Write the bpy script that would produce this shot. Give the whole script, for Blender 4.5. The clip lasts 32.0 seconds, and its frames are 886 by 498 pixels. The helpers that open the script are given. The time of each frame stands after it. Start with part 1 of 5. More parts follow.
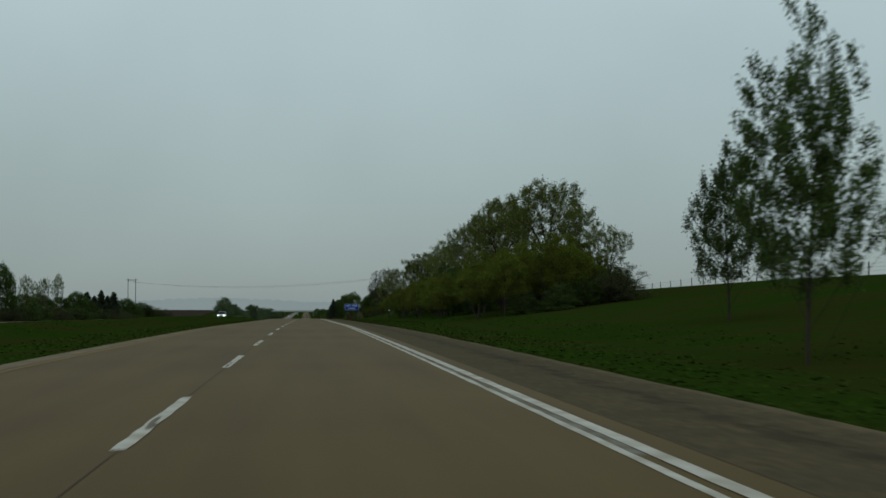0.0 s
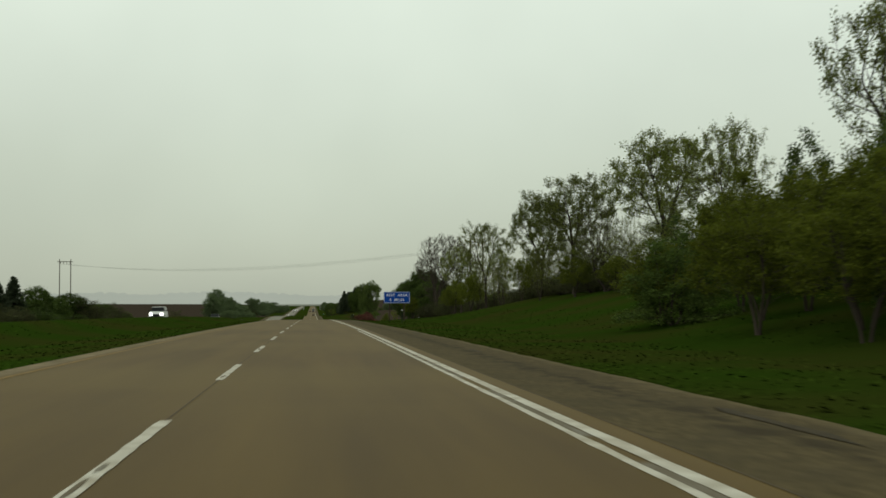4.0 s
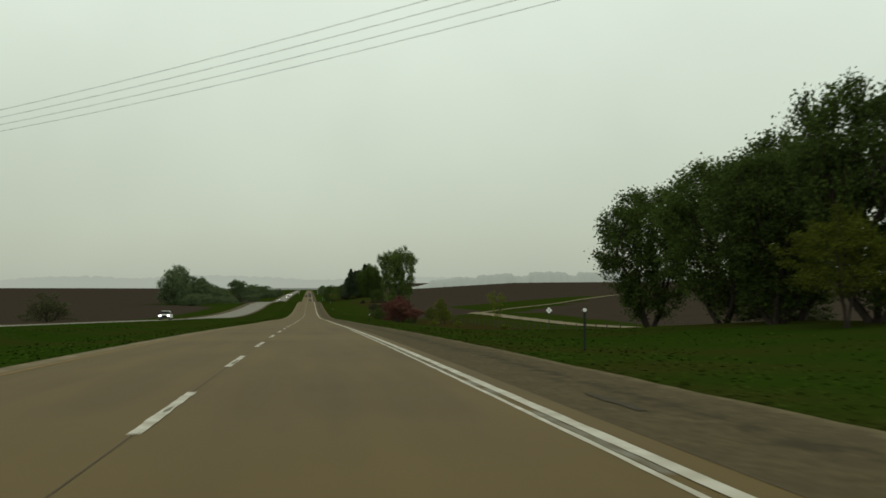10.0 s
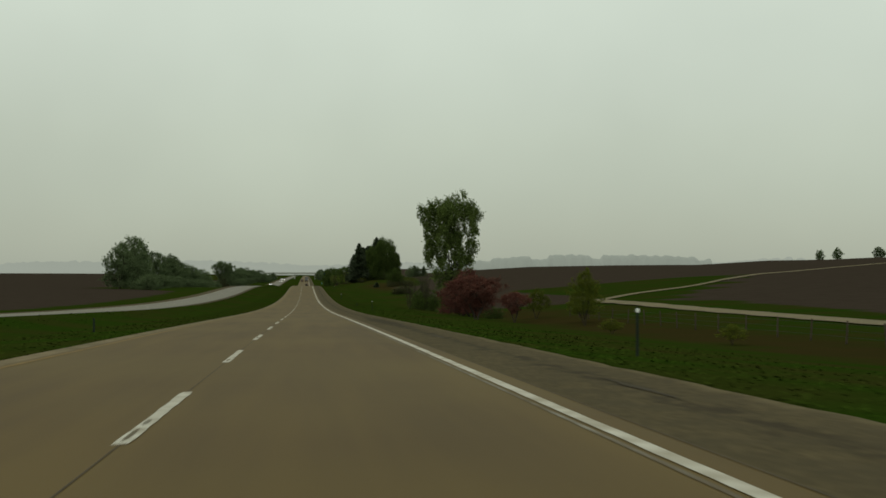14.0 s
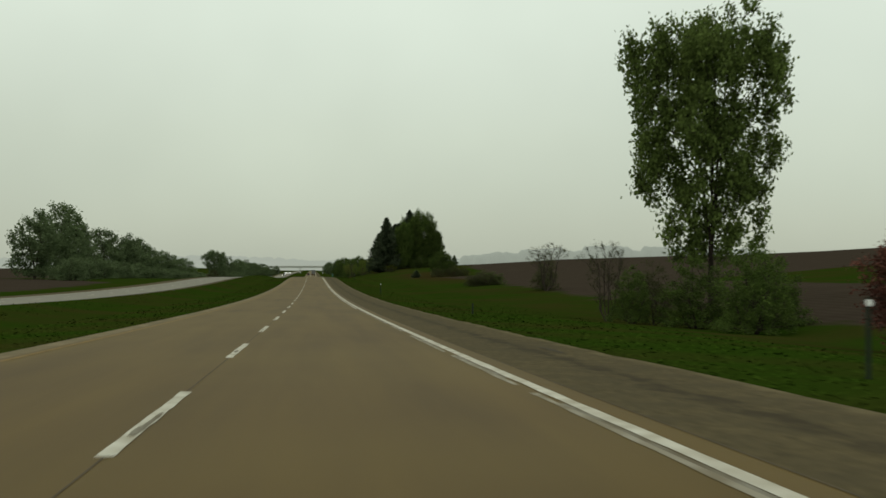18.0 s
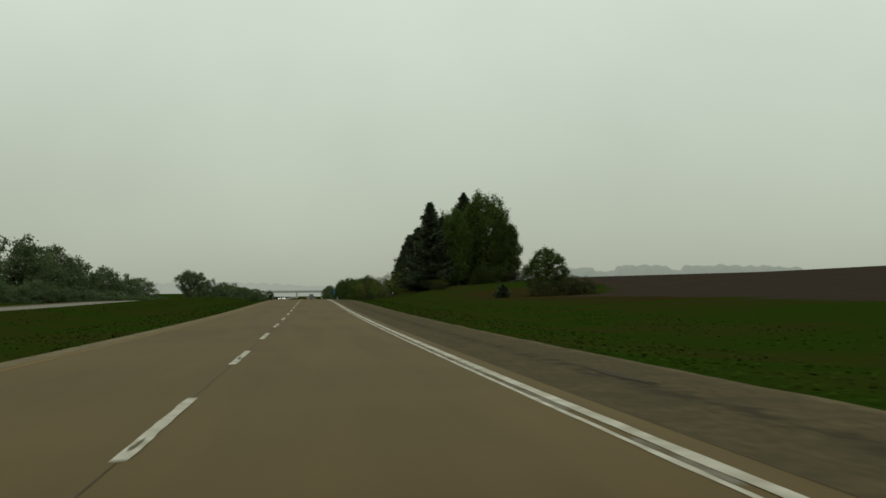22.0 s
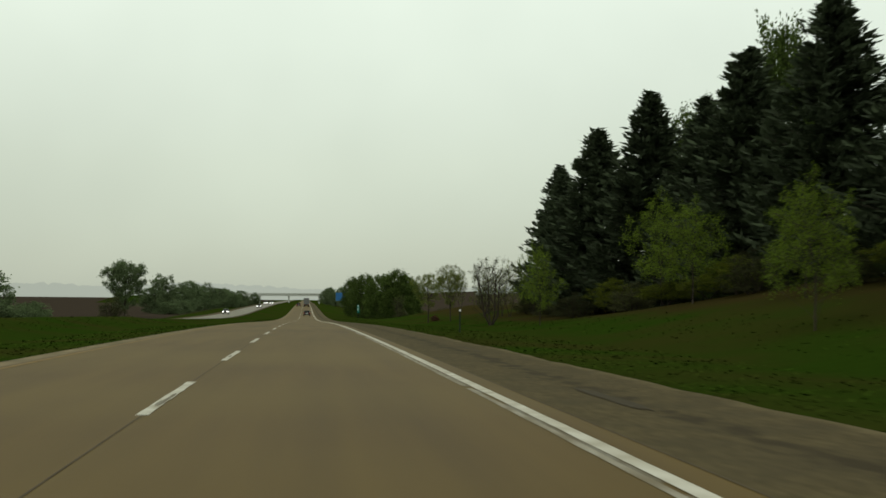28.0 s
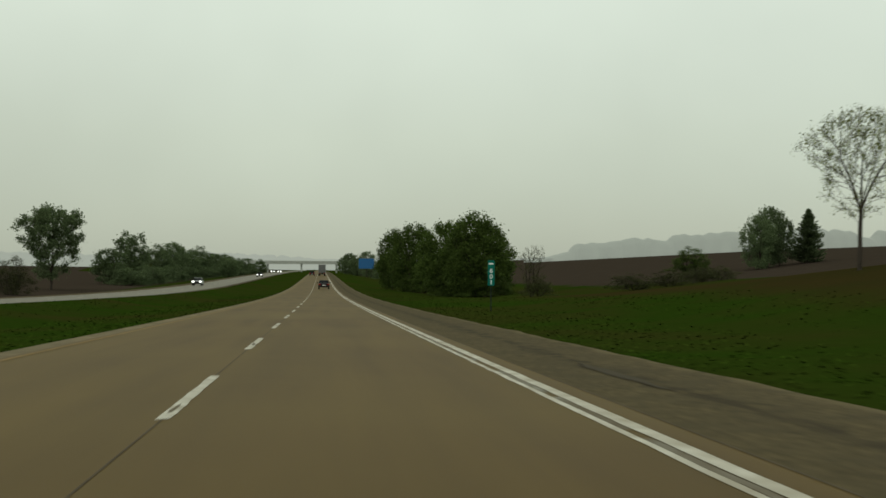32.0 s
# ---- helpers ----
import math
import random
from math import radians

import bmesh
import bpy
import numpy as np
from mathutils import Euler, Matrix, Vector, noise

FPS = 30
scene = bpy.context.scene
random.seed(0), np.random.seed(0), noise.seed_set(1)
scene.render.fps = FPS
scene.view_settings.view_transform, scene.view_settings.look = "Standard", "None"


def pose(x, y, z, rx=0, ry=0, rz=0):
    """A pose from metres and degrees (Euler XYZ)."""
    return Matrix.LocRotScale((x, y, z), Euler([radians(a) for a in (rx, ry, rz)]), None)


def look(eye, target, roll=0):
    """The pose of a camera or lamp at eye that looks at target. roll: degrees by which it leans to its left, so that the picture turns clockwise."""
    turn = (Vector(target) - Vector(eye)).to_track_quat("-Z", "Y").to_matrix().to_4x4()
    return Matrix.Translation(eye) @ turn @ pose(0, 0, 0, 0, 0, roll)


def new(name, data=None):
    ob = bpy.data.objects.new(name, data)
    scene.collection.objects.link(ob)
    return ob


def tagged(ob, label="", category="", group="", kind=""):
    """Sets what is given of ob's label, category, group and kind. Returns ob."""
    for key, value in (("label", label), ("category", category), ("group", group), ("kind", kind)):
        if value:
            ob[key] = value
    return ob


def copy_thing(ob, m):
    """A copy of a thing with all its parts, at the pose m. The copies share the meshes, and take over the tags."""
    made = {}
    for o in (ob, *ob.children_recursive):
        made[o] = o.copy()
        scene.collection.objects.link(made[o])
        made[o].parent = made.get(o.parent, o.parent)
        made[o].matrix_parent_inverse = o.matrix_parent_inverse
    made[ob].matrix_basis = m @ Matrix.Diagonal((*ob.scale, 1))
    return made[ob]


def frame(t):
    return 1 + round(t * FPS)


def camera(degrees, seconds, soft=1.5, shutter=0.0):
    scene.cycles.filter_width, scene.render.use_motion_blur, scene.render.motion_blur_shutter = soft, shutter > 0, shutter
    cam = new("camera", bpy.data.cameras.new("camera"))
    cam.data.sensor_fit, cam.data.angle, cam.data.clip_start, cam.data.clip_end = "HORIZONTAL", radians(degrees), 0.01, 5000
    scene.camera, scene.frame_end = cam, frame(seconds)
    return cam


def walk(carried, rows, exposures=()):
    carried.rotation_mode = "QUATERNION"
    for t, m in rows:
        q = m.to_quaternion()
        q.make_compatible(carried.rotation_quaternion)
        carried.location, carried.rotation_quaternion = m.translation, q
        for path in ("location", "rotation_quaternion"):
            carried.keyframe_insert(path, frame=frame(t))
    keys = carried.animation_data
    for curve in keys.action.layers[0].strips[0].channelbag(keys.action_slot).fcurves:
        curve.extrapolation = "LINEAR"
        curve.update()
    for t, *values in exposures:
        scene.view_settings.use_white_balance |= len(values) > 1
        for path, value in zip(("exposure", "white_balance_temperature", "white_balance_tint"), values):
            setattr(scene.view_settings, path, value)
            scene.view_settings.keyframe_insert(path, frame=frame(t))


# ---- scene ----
# ---------------------------------------------------------------- camera and its drive
# Along the road is +y; x is across, from the eye; the road's surface at y = 0 is z = 0.
cam = camera(37.5, 32.0, soft=1.6, shutter=0.2)
CYCLE = 12.19
# seconds and how many lane-dash cycles have been passed
TRAVEL = [(0, -0.042), (1, 2.817), (2, 5.612), (5, 13.906), (6, 16.71), (7, 19.494), (8, 22.255), (9, 25.042), (10, 27.848), (11, 30.627), (12, 33.374), (13, 36.169), (16, 44.494), (17, 47.295), (18, 50.037), (19, 52.78), (20, 55.558), (21, 58.303), (22, 61.018), (23, 63.777), (24, 66.601), (25, 69.339), (28, 77.707), (29, 80.517), (30, 83.317), (31, 86.115), (32, 88.851)]
# the road's slope in degrees at each y
SLOPE = [
    (-400, 0.0), (-60, 0.15), (-30, 0.14), (10, 0.07), (50, -0.11), (90, -0.37), (130, -0.33), (170, -0.34), (210, -0.46), (250, -0.53), (290, -0.69), (330, -0.85),
    (370, -1.07), (410, -1.26), (450, -1.31), (490, -1.2), (530, -1.29), (570, -1.32), (610, -1.07), (650, -0.84), (690, -0.6), (730, -0.3), (770, -0.07), (810, 0.17),
    (850, 0.35), (890, 0.24), (930, -0.11), (970, -0.35), (1010, -0.56), (1050, -0.83), (1090, -0.91), (1130, -0.85), (1170, -0.73), (1210, -0.55), (1250, -0.32), (1290, -0.12),
    (1330, 0.06), (1370, 0.22), (1500, 0.21), (1900, 0.0), (4000, 0.0)]
_ys = np.arange(-400.0, 4001.0, 2.0)
_zs = np.concatenate([[0.0], np.cumsum(np.tan(np.radians(np.interp(_ys[:-1] + 1.0, *zip(*SLOPE)))) * 2.0)])
_zs -= np.interp(0.0, _ys, _zs)


def road_z(y):
    return float(np.interp(y, _ys, _zs))


def slope_at(y):
    return float(np.interp(y, *zip(*SLOPE)))


def travelled(t):
    return CYCLE * float(np.interp(t, *zip(*TRAVEL)))


# seconds and the eye's height over the road as the car bounces
HEAVE = [(0, 1.016), (1, 1.059), (2, 1.06), (5, 1.021), (6, 1.046), (7, 1.022), (8, 1.053), (9, 1.016), (10, 1.018), (11, 1.036), (12, 1.037), (13, 1.018), (16, 1.026), (17, 1.043), (18, 1.026), (19, 1.025), (20, 1.023), (21, 1.046), (22, 1.028), (23, 1.011), (24, 1.011), (25, 1.027), (28, 1.038), (29, 0.988), (30, 1.011), (31, 1.028), (32, 1.044)]


def eye_z(t):
    return road_z(travelled(t)) + float(np.interp(t, *zip(*HEAVE)))


# seconds and how far the eye stands to the side
WANDER = [(0, -0.11), (1, -0.0), (2, -0.0), (5, -0.07), (6, -0.17), (7, -0.07), (8, -0.1), (9, 0.02), (10, -0.01), (11, -0.07), (12, -0.19), (13, -0.11), (16, -0.07), (17, -0.02), (18, -0.12), (19, -0.13), (20, -0.19), (21, -0.27), (22, -0.18), (23, -0.08), (24, -0.05), (25, -0.08), (28, 0.09), (29, 0.08), (30, -0.0), (31, -0.13), (32, -0.16)]
# seconds, and the turn, tilt and lean of the camera in degrees
AIM = [
    (0.0, 0.18, 0.48, 0.0), (0.5, 0.12, 0.44, 0.0), (1.0, 0.12, 0.31, -0.04), (1.5, 0.1, 0.38, -0.12), (2.0, 0.14, 0.35, -0.16),
    (2.5, 0.29, 0.21, -0.12), (4.5, 0.52, 0.19, 0.25), (5.0, 0.61, 0.12, 0.27), (5.5, 0.43, 0.05, 0.33), (6.0, 0.3, -0.0, 0.18),
    (6.5, 0.18, -0.11, 0.31), (7.0, 0.11, -0.11, 0.24), (7.5, 0.04, -0.2, 0.4), (8.0, 0.08, -0.19, 0.3), (8.5, 0.29, -0.17, 0.17),
    (9.0, 0.47, -0.15, 0.15), (9.5, 0.44, -0.33, 0.06), (10.0, 0.31, -0.46, 0.11), (10.5, 0.29, -0.47, 0.08), (11.0, 0.35, -0.62, 0.03),
    (11.5, 0.37, -0.76, 0.02), (12.0, 0.4, -0.93, -0.15), (12.5, 0.41, -1.02, -0.14), (13.0, 0.33, -1.06, 0.11), (13.5, 0.19, -1.06, 0.08),
    (15.5, 0.23, -0.94, -0.14), (16.0, 0.37, -0.99, 0.11), (16.5, 0.31, -1.04, 0.06), (17.0, 0.37, -1.03, 0.02), (17.5, 0.35, -1.13, 0.05),
    (18.0, 0.45, -1.19, -0.03), (18.5, 0.56, -1.08, -0.12), (19.0, 0.57, -0.89, -0.11), (19.5, 0.53, -0.76, -0.02), (20.0, 0.49, -0.61, -0.18),
    (20.5, 0.49, -0.54, 0.22), (21.0, 0.52, -0.37, 0.08), (21.5, 0.44, -0.23, 0.39), (22.0, 0.36, -0.07, 0.4), (22.5, 0.28, 0.09, 0.32),
    (23.0, 0.23, 0.17, 0.39), (23.5, 0.23, 0.31, 0.2), (24.0, 0.24, 0.4, 0.19), (24.5, 0.29, 0.54, 0.04), (25.0, 0.3, 0.61, -0.12),
    (25.5, 0.39, 0.67, -0.06), (27.5, 0.15, 0.17, 0.08), (28.0, 0.16, 0.15, -0.3), (28.5, 0.22, -0.05, -0.16), (29.0, 0.44, -0.19, -0.36),
    (29.5, 0.61, -0.37, -0.18), (30.0, 0.61, -0.41, -0.35), (30.5, 0.69, -0.54, -0.62), (31.0, 0.75, -0.83, -0.39), (31.5, 0.77, -0.97, -0.32),
    (32.0, 0.8, -1.13, -0.41)]
YAW0, PITCH0 = -6.15, 2.05
walk(cam, [(t, pose(float(np.interp(t, *zip(*WANDER))), travelled(t), eye_z(t), 90 + PITCH0 + p, r, YAW0 + w)) for t, w, p, r in AIM],
     exposures=[(0, -0.58, 5500, 12), (0.12, -0.35, 5700, 11), (0.3, -0.05, 6500, 10), (1, -0.05, 6500, 10), (2, 0.1, 6500, 10), (5, 0.0, 6500, 10), (8, 0.02, 6500, 10), (9, -0.07, 6500, 10), (10, 0.03, 6500, 10), (11, -0.13, 6500, 10), (12, -0.17, 6500, 10), (13, -0.17, 6500, 10),
                (16, -0.07, 6500, 10), (17, 0.04, 6500, 10), (18, 0.05, 6500, 10), (20, -0.13, 6500, 10), (23, -0.19, 6500, 10), (25, -0.03, 6500, 10), (28, 0.17, 6500, 10), (30, 0.05, 6500, 10), (32, 0.0, 6500, 10)])

# ---------------------------------------------------------------- sky and light
world = bpy.data.worlds.new("overcast")
scene.world = world
world.use_nodes = True
wt = world.node_tree
wt.nodes.clear()
w_out, w_bg = wt.nodes.new("ShaderNodeOutputWorld"), wt.nodes.new("ShaderNodeBackground")
w_sky, w_co, w_sep = wt.nodes.new("ShaderNodeTexSky"), wt.nodes.new("ShaderNodeTexCoord"), wt.nodes.new("ShaderNodeSeparateXYZ")
w_ramp, w_mix = wt.nodes.new("ShaderNodeValToRGB"), wt.nodes.new("ShaderNodeMix")
w_sky.sky_type, w_sky.sun_disc, w_sky.sun_elevation, w_sky.sun_rotation = "NISHITA", False, radians(42), radians(206.6)
w_ramp.color_ramp.elements[0].position, w_ramp.color_ramp.elements[0].color = 0.0, (0.374, 0.41, 0.332, 1)
w_ramp.color_ramp.elements[1].position, w_ramp.color_ramp.elements[1].color = 1.0, (0.46, 0.5, 0.39, 1)
for place, shade in ((0.1, (0.526, 0.575, 0.456, 1)), (0.28, (0.765, 0.85, 0.715, 1)), (0.5, (0.64, 0.7, 0.56, 1))):
    stop = w_ramp.color_ramp.elements.new(place)
    stop.color = shade
w_mix.data_type, w_mix.blend_type = "RGBA", "MIX"
w_mix.inputs["Factor"].default_value = 0.012
wt.links.new(w_co.outputs["Generated"], w_sep.inputs[0])
wt.links.new(w_sep.outputs["Z"], w_ramp.inputs[0])
wt.links.new(w_ramp.outputs[0], w_mix.inputs["A"])
wt.links.new(w_sky.outputs[0], w_mix.inputs["B"])
w_cloud, w_soft, w_tone = wt.nodes.new("ShaderNodeTexNoise"), wt.nodes.new("ShaderNodeMapRange"), wt.nodes.new("ShaderNodeMix")
w_cloud.inputs["Scale"].default_value, w_cloud.inputs["Detail"].default_value = 5.0, 3
w_soft.inputs[1].default_value, w_soft.inputs[2].default_value = 0.3, 0.7
w_soft.inputs[3].default_value, w_soft.inputs[4].default_value = 0.95, 1.05
w_tone.data_type, w_tone.blend_type = "RGBA", "MULTIPLY"
w_tone.inputs["Factor"].default_value = 1.0
wt.links.new(w_co.outputs["Generated"], w_cloud.inputs["Vector"])
wt.links.new(w_cloud.outputs["Fac"], w_soft.inputs[0])
wt.links.new(w_mix.outputs["Result"], w_tone.inputs["A"])
wt.links.new(w_soft.outputs[0], w_tone.inputs["B"])
wt.links.new(w_tone.outputs["Result"], w_bg.inputs["Color"])
wt.links.new(w_bg.outputs[0], w_out.inputs[0])
sun = new("sun", bpy.data.lights.new("sun", "SUN"))
sun.data.energy, sun.data.angle, sun.data.color = 0.7, radians(40), (1.0, 0.97, 0.92)
sun.matrix_world = look((0, 0, 100), (50, 100, 0))


# ---------------------------------------------------------------- materials
def material(name, base, base2, scale, rough=0.85, bump=0.3, scale2=None, base3=None, metal=0.0, by_object=0.0, by_island=0.0, stretch=(1, 1, 1), amount3=0.5, translucent=0.0, gloss=0.08):
    """Two colours by fine noise, a third by a broad one, relief, and a spread from object to object or leaf to leaf."""
    m = bpy.data.materials.new(name)
    m.use_nodes = True
    nt = m.node_tree
    bsdf = nt.nodes["Principled BSDF"]
    co, mp = nt.nodes.new("ShaderNodeTexCoord"), nt.nodes.new("ShaderNodeMapping")
    mp.inputs["Scale"].default_value = stretch
    nt.links.new(co.outputs["Object"], mp.inputs[0])
    n1 = nt.nodes.new("ShaderNodeTexNoise")
    n1.inputs["Scale"].default_value, n1.inputs["Detail"].default_value = scale, 6
    nt.links.new(mp.outputs[0], n1.inputs["Vector"])
    r1 = nt.nodes.new("ShaderNodeMapRange")
    r1.inputs[1].default_value, r1.inputs[2].default_value = 0.3, 0.7
    nt.links.new(n1.outputs["Fac"], r1.inputs[0])
    mix = nt.nodes.new("ShaderNodeMix")
    mix.data_type = "RGBA"
    mix.inputs["A"].default_value, mix.inputs["B"].default_value = (*base, 1), (*base2, 1)
    nt.links.new(r1.outputs[0], mix.inputs["Factor"])
    last = mix.outputs["Result"]
    if base3:
        n2 = nt.nodes.new("ShaderNodeTexNoise")
        n2.inputs["Scale"].default_value, n2.inputs["Detail"].default_value = scale2, 4
        nt.links.new(co.outputs["Object"], n2.inputs["Vector"])
        r2 = nt.nodes.new("ShaderNodeMapRange")
        r2.inputs[1].default_value, r2.inputs[2].default_value, r2.inputs[4].default_value = 0.4, 0.65, amount3
        nt.links.new(n2.outputs["Fac"], r2.inputs[0])
        mix2 = nt.nodes.new("ShaderNodeMix")
        mix2.data_type = "RGBA"
        mix2.inputs["B"].default_value = (*base3, 1)
        nt.links.new(r2.outputs[0], mix2.inputs["Factor"])
        nt.links.new(last, mix2.inputs["A"])
        last = mix2.outputs["Result"]
    for amount, node, out in ((by_object, "ShaderNodeObjectInfo", "Random"), (by_island, "ShaderNodeNewGeometry", "Random Per Island")):
        if amount:
            src, rng, hsv = nt.nodes.new(node), nt.nodes.new("ShaderNodeMapRange"), nt.nodes.new("ShaderNodeHueSaturation")
            rng.inputs[3].default_value, rng.inputs[4].default_value = 1 - amount, 1 + amount
            nt.links.new(src.outputs[out], rng.inputs[0])
            nt.links.new(rng.outputs[0], hsv.inputs["Value"])
            nt.links.new(last, hsv.inputs["Color"])
            last = hsv.outputs["Color"]
    nt.links.new(last, bsdf.inputs["Base Color"])
    bsdf.inputs["Roughness"].default_value, bsdf.inputs["Metallic"].default_value = rough, metal
    bsdf.inputs["Specular IOR Level"].default_value = gloss
    if bump:
        b = nt.nodes.new("ShaderNodeBump")
        b.inputs["Strength"].default_value, b.inputs["Distance"].default_value = bump, 0.02
        nt.links.new(n1.outputs["Fac"], b.inputs["Height"])
        nt.links.new(b.outputs[0], bsdf.inputs["Normal"])
    if translucent:
        tr, add = nt.nodes.new("ShaderNodeBsdfTranslucent"), nt.nodes.new("ShaderNodeMixShader")
        nt.links.new(last, tr.inputs["Color"])
        add.inputs[0].default_value = translucent
        nt.links.new(bsdf.outputs[0], add.inputs[1])
        nt.links.new(tr.outputs[0], add.inputs[2])
        nt.links.new(add.outputs[0], nt.nodes["Material Output"].inputs["Surface"])
    return m


M_CONCRETE = material("aged_concrete", (0.114, 0.0715, 0.0165), (0.078, 0.0475, 0.011), 1.4, 0.64, 0.1, 0.1, (0.124, 0.083, 0.021), stretch=(1, 0.05, 1), amount3=0.6, gloss=0.078)
M_FAR_CONCRETE = material("pale_concrete", (0.215, 0.203, 0.172), (0.175, 0.164, 0.138), 1.5, 0.75, 0.1, 0.1, (0.2, 0.185, 0.15), stretch=(1, 0.2, 1))
M_SHOULDER_L = material("tan_gravel_edge", (0.24, 0.185, 0.11), (0.15, 0.118, 0.07), 3.0, 0.9, 0.5, 0.4, (0.09, 0.08, 0.045), stretch=(1, 0.4, 1))
M_PAINT = material("worn_white_paint", (0.62, 0.6, 0.53), (0.47, 0.44, 0.37), 5.0, 0.7, 0.1, 2.3, (0.26, 0.22, 0.15), amount3=0.55, stretch=(1, 0.4, 1))
M_OLD_PAINT = material("ghost_white_paint", (0.26, 0.245, 0.205), (0.12, 0.097, 0.062), 7.0, 0.75, 0.1, 0.7, (0.118, 0.092, 0.056), amount3=0.95, stretch=(1, 0.3, 1))
M_FADED = material("faded_white_paint", (0.36, 0.335, 0.28), (0.2, 0.17, 0.115), 6.0, 0.75, 0.1, 1.3, (0.15, 0.12, 0.075), amount3=0.6, stretch=(1, 0.3, 1))
M_YELLOW = material("faded_yellow_paint", (0.25, 0.16, 0.055), (0.15, 0.1, 0.04), 5.0, 0.75, 0.1)
M_SEAM = material("tarred_joint", (0.06, 0.046, 0.03), (0.095, 0.071, 0.042), 4.0, 0.8, 0.2)
M_STAIN = material("dark_road_patch", (0.043, 0.034, 0.021), (0.06, 0.047, 0.028), 5.0, 0.85, 0.4)
M_GRAVEL = material("pale_gravel", (0.22, 0.182, 0.112), (0.16, 0.132, 0.082), 4.0, 0.95, 0.4, 0.3, (0.15, 0.128, 0.076))


def worn_asphalt():
    """Grey-brown asphalt, its middle worn dark in long broken patches, its rims strewn with tan grit."""
    m = material("worn_asphalt", (0.12, 0.095, 0.05), (0.062, 0.049, 0.026), 9.0, 0.92, 0.7, 1.1, (0.07, 0.057, 0.033), stretch=(1, 0.55, 1), amount3=0.7, gloss=0.03)
    nt = m.node_tree
    bsdf = nt.nodes["Principled BSDF"]
    last = bsdf.inputs["Base Color"].links[0].from_socket
    co = nt.nodes["Texture Coordinate"]
    for key, colour, scale, squash, lo, hi in (("worn", (0.045, 0.036, 0.022, 1), 3.2, 0.45, 1.18, 1.4), ("grit", (0.15, 0.12, 0.066, 1), 3.0, 0.4, 0.9, 1.3), ("grit", (0.03, 0.045, 0.008, 1), 1.7, 0.5, 1.42, 1.62)):
        mp, n, at, add, step, mix = (nt.nodes.new(k) for k in ("ShaderNodeMapping", "ShaderNodeTexNoise", "ShaderNodeAttribute", "ShaderNodeMath", "ShaderNodeMapRange", "ShaderNodeMix"))
        mp.inputs["Scale"].default_value = (1, squash, 1)
        n.inputs["Scale"].default_value, n.inputs["Detail"].default_value = scale, 7
        at.attribute_name, add.operation, mix.data_type = key, "ADD", "RGBA"
        step.inputs[1].default_value, step.inputs[2].default_value, step.inputs[4].default_value = lo, hi, 0.85
        mix.inputs["B"].default_value = colour
        nt.links.new(co.outputs["Object"], mp.inputs[0])
        nt.links.new(mp.outputs[0], n.inputs["Vector"])
        nt.links.new(at.outputs["Fac"], add.inputs[0])
        nt.links.new(n.outputs["Fac"], add.inputs[1])
        nt.links.new(add.outputs[0], step.inputs[0])
        nt.links.new(step.outputs[0], mix.inputs["Factor"])
        nt.links.new(last, mix.inputs["A"])
        last = mix.outputs["Result"]
    nt.links.new(last, bsdf.inputs["Base Color"])
    return m


M_SHOULDER = worn_asphalt()


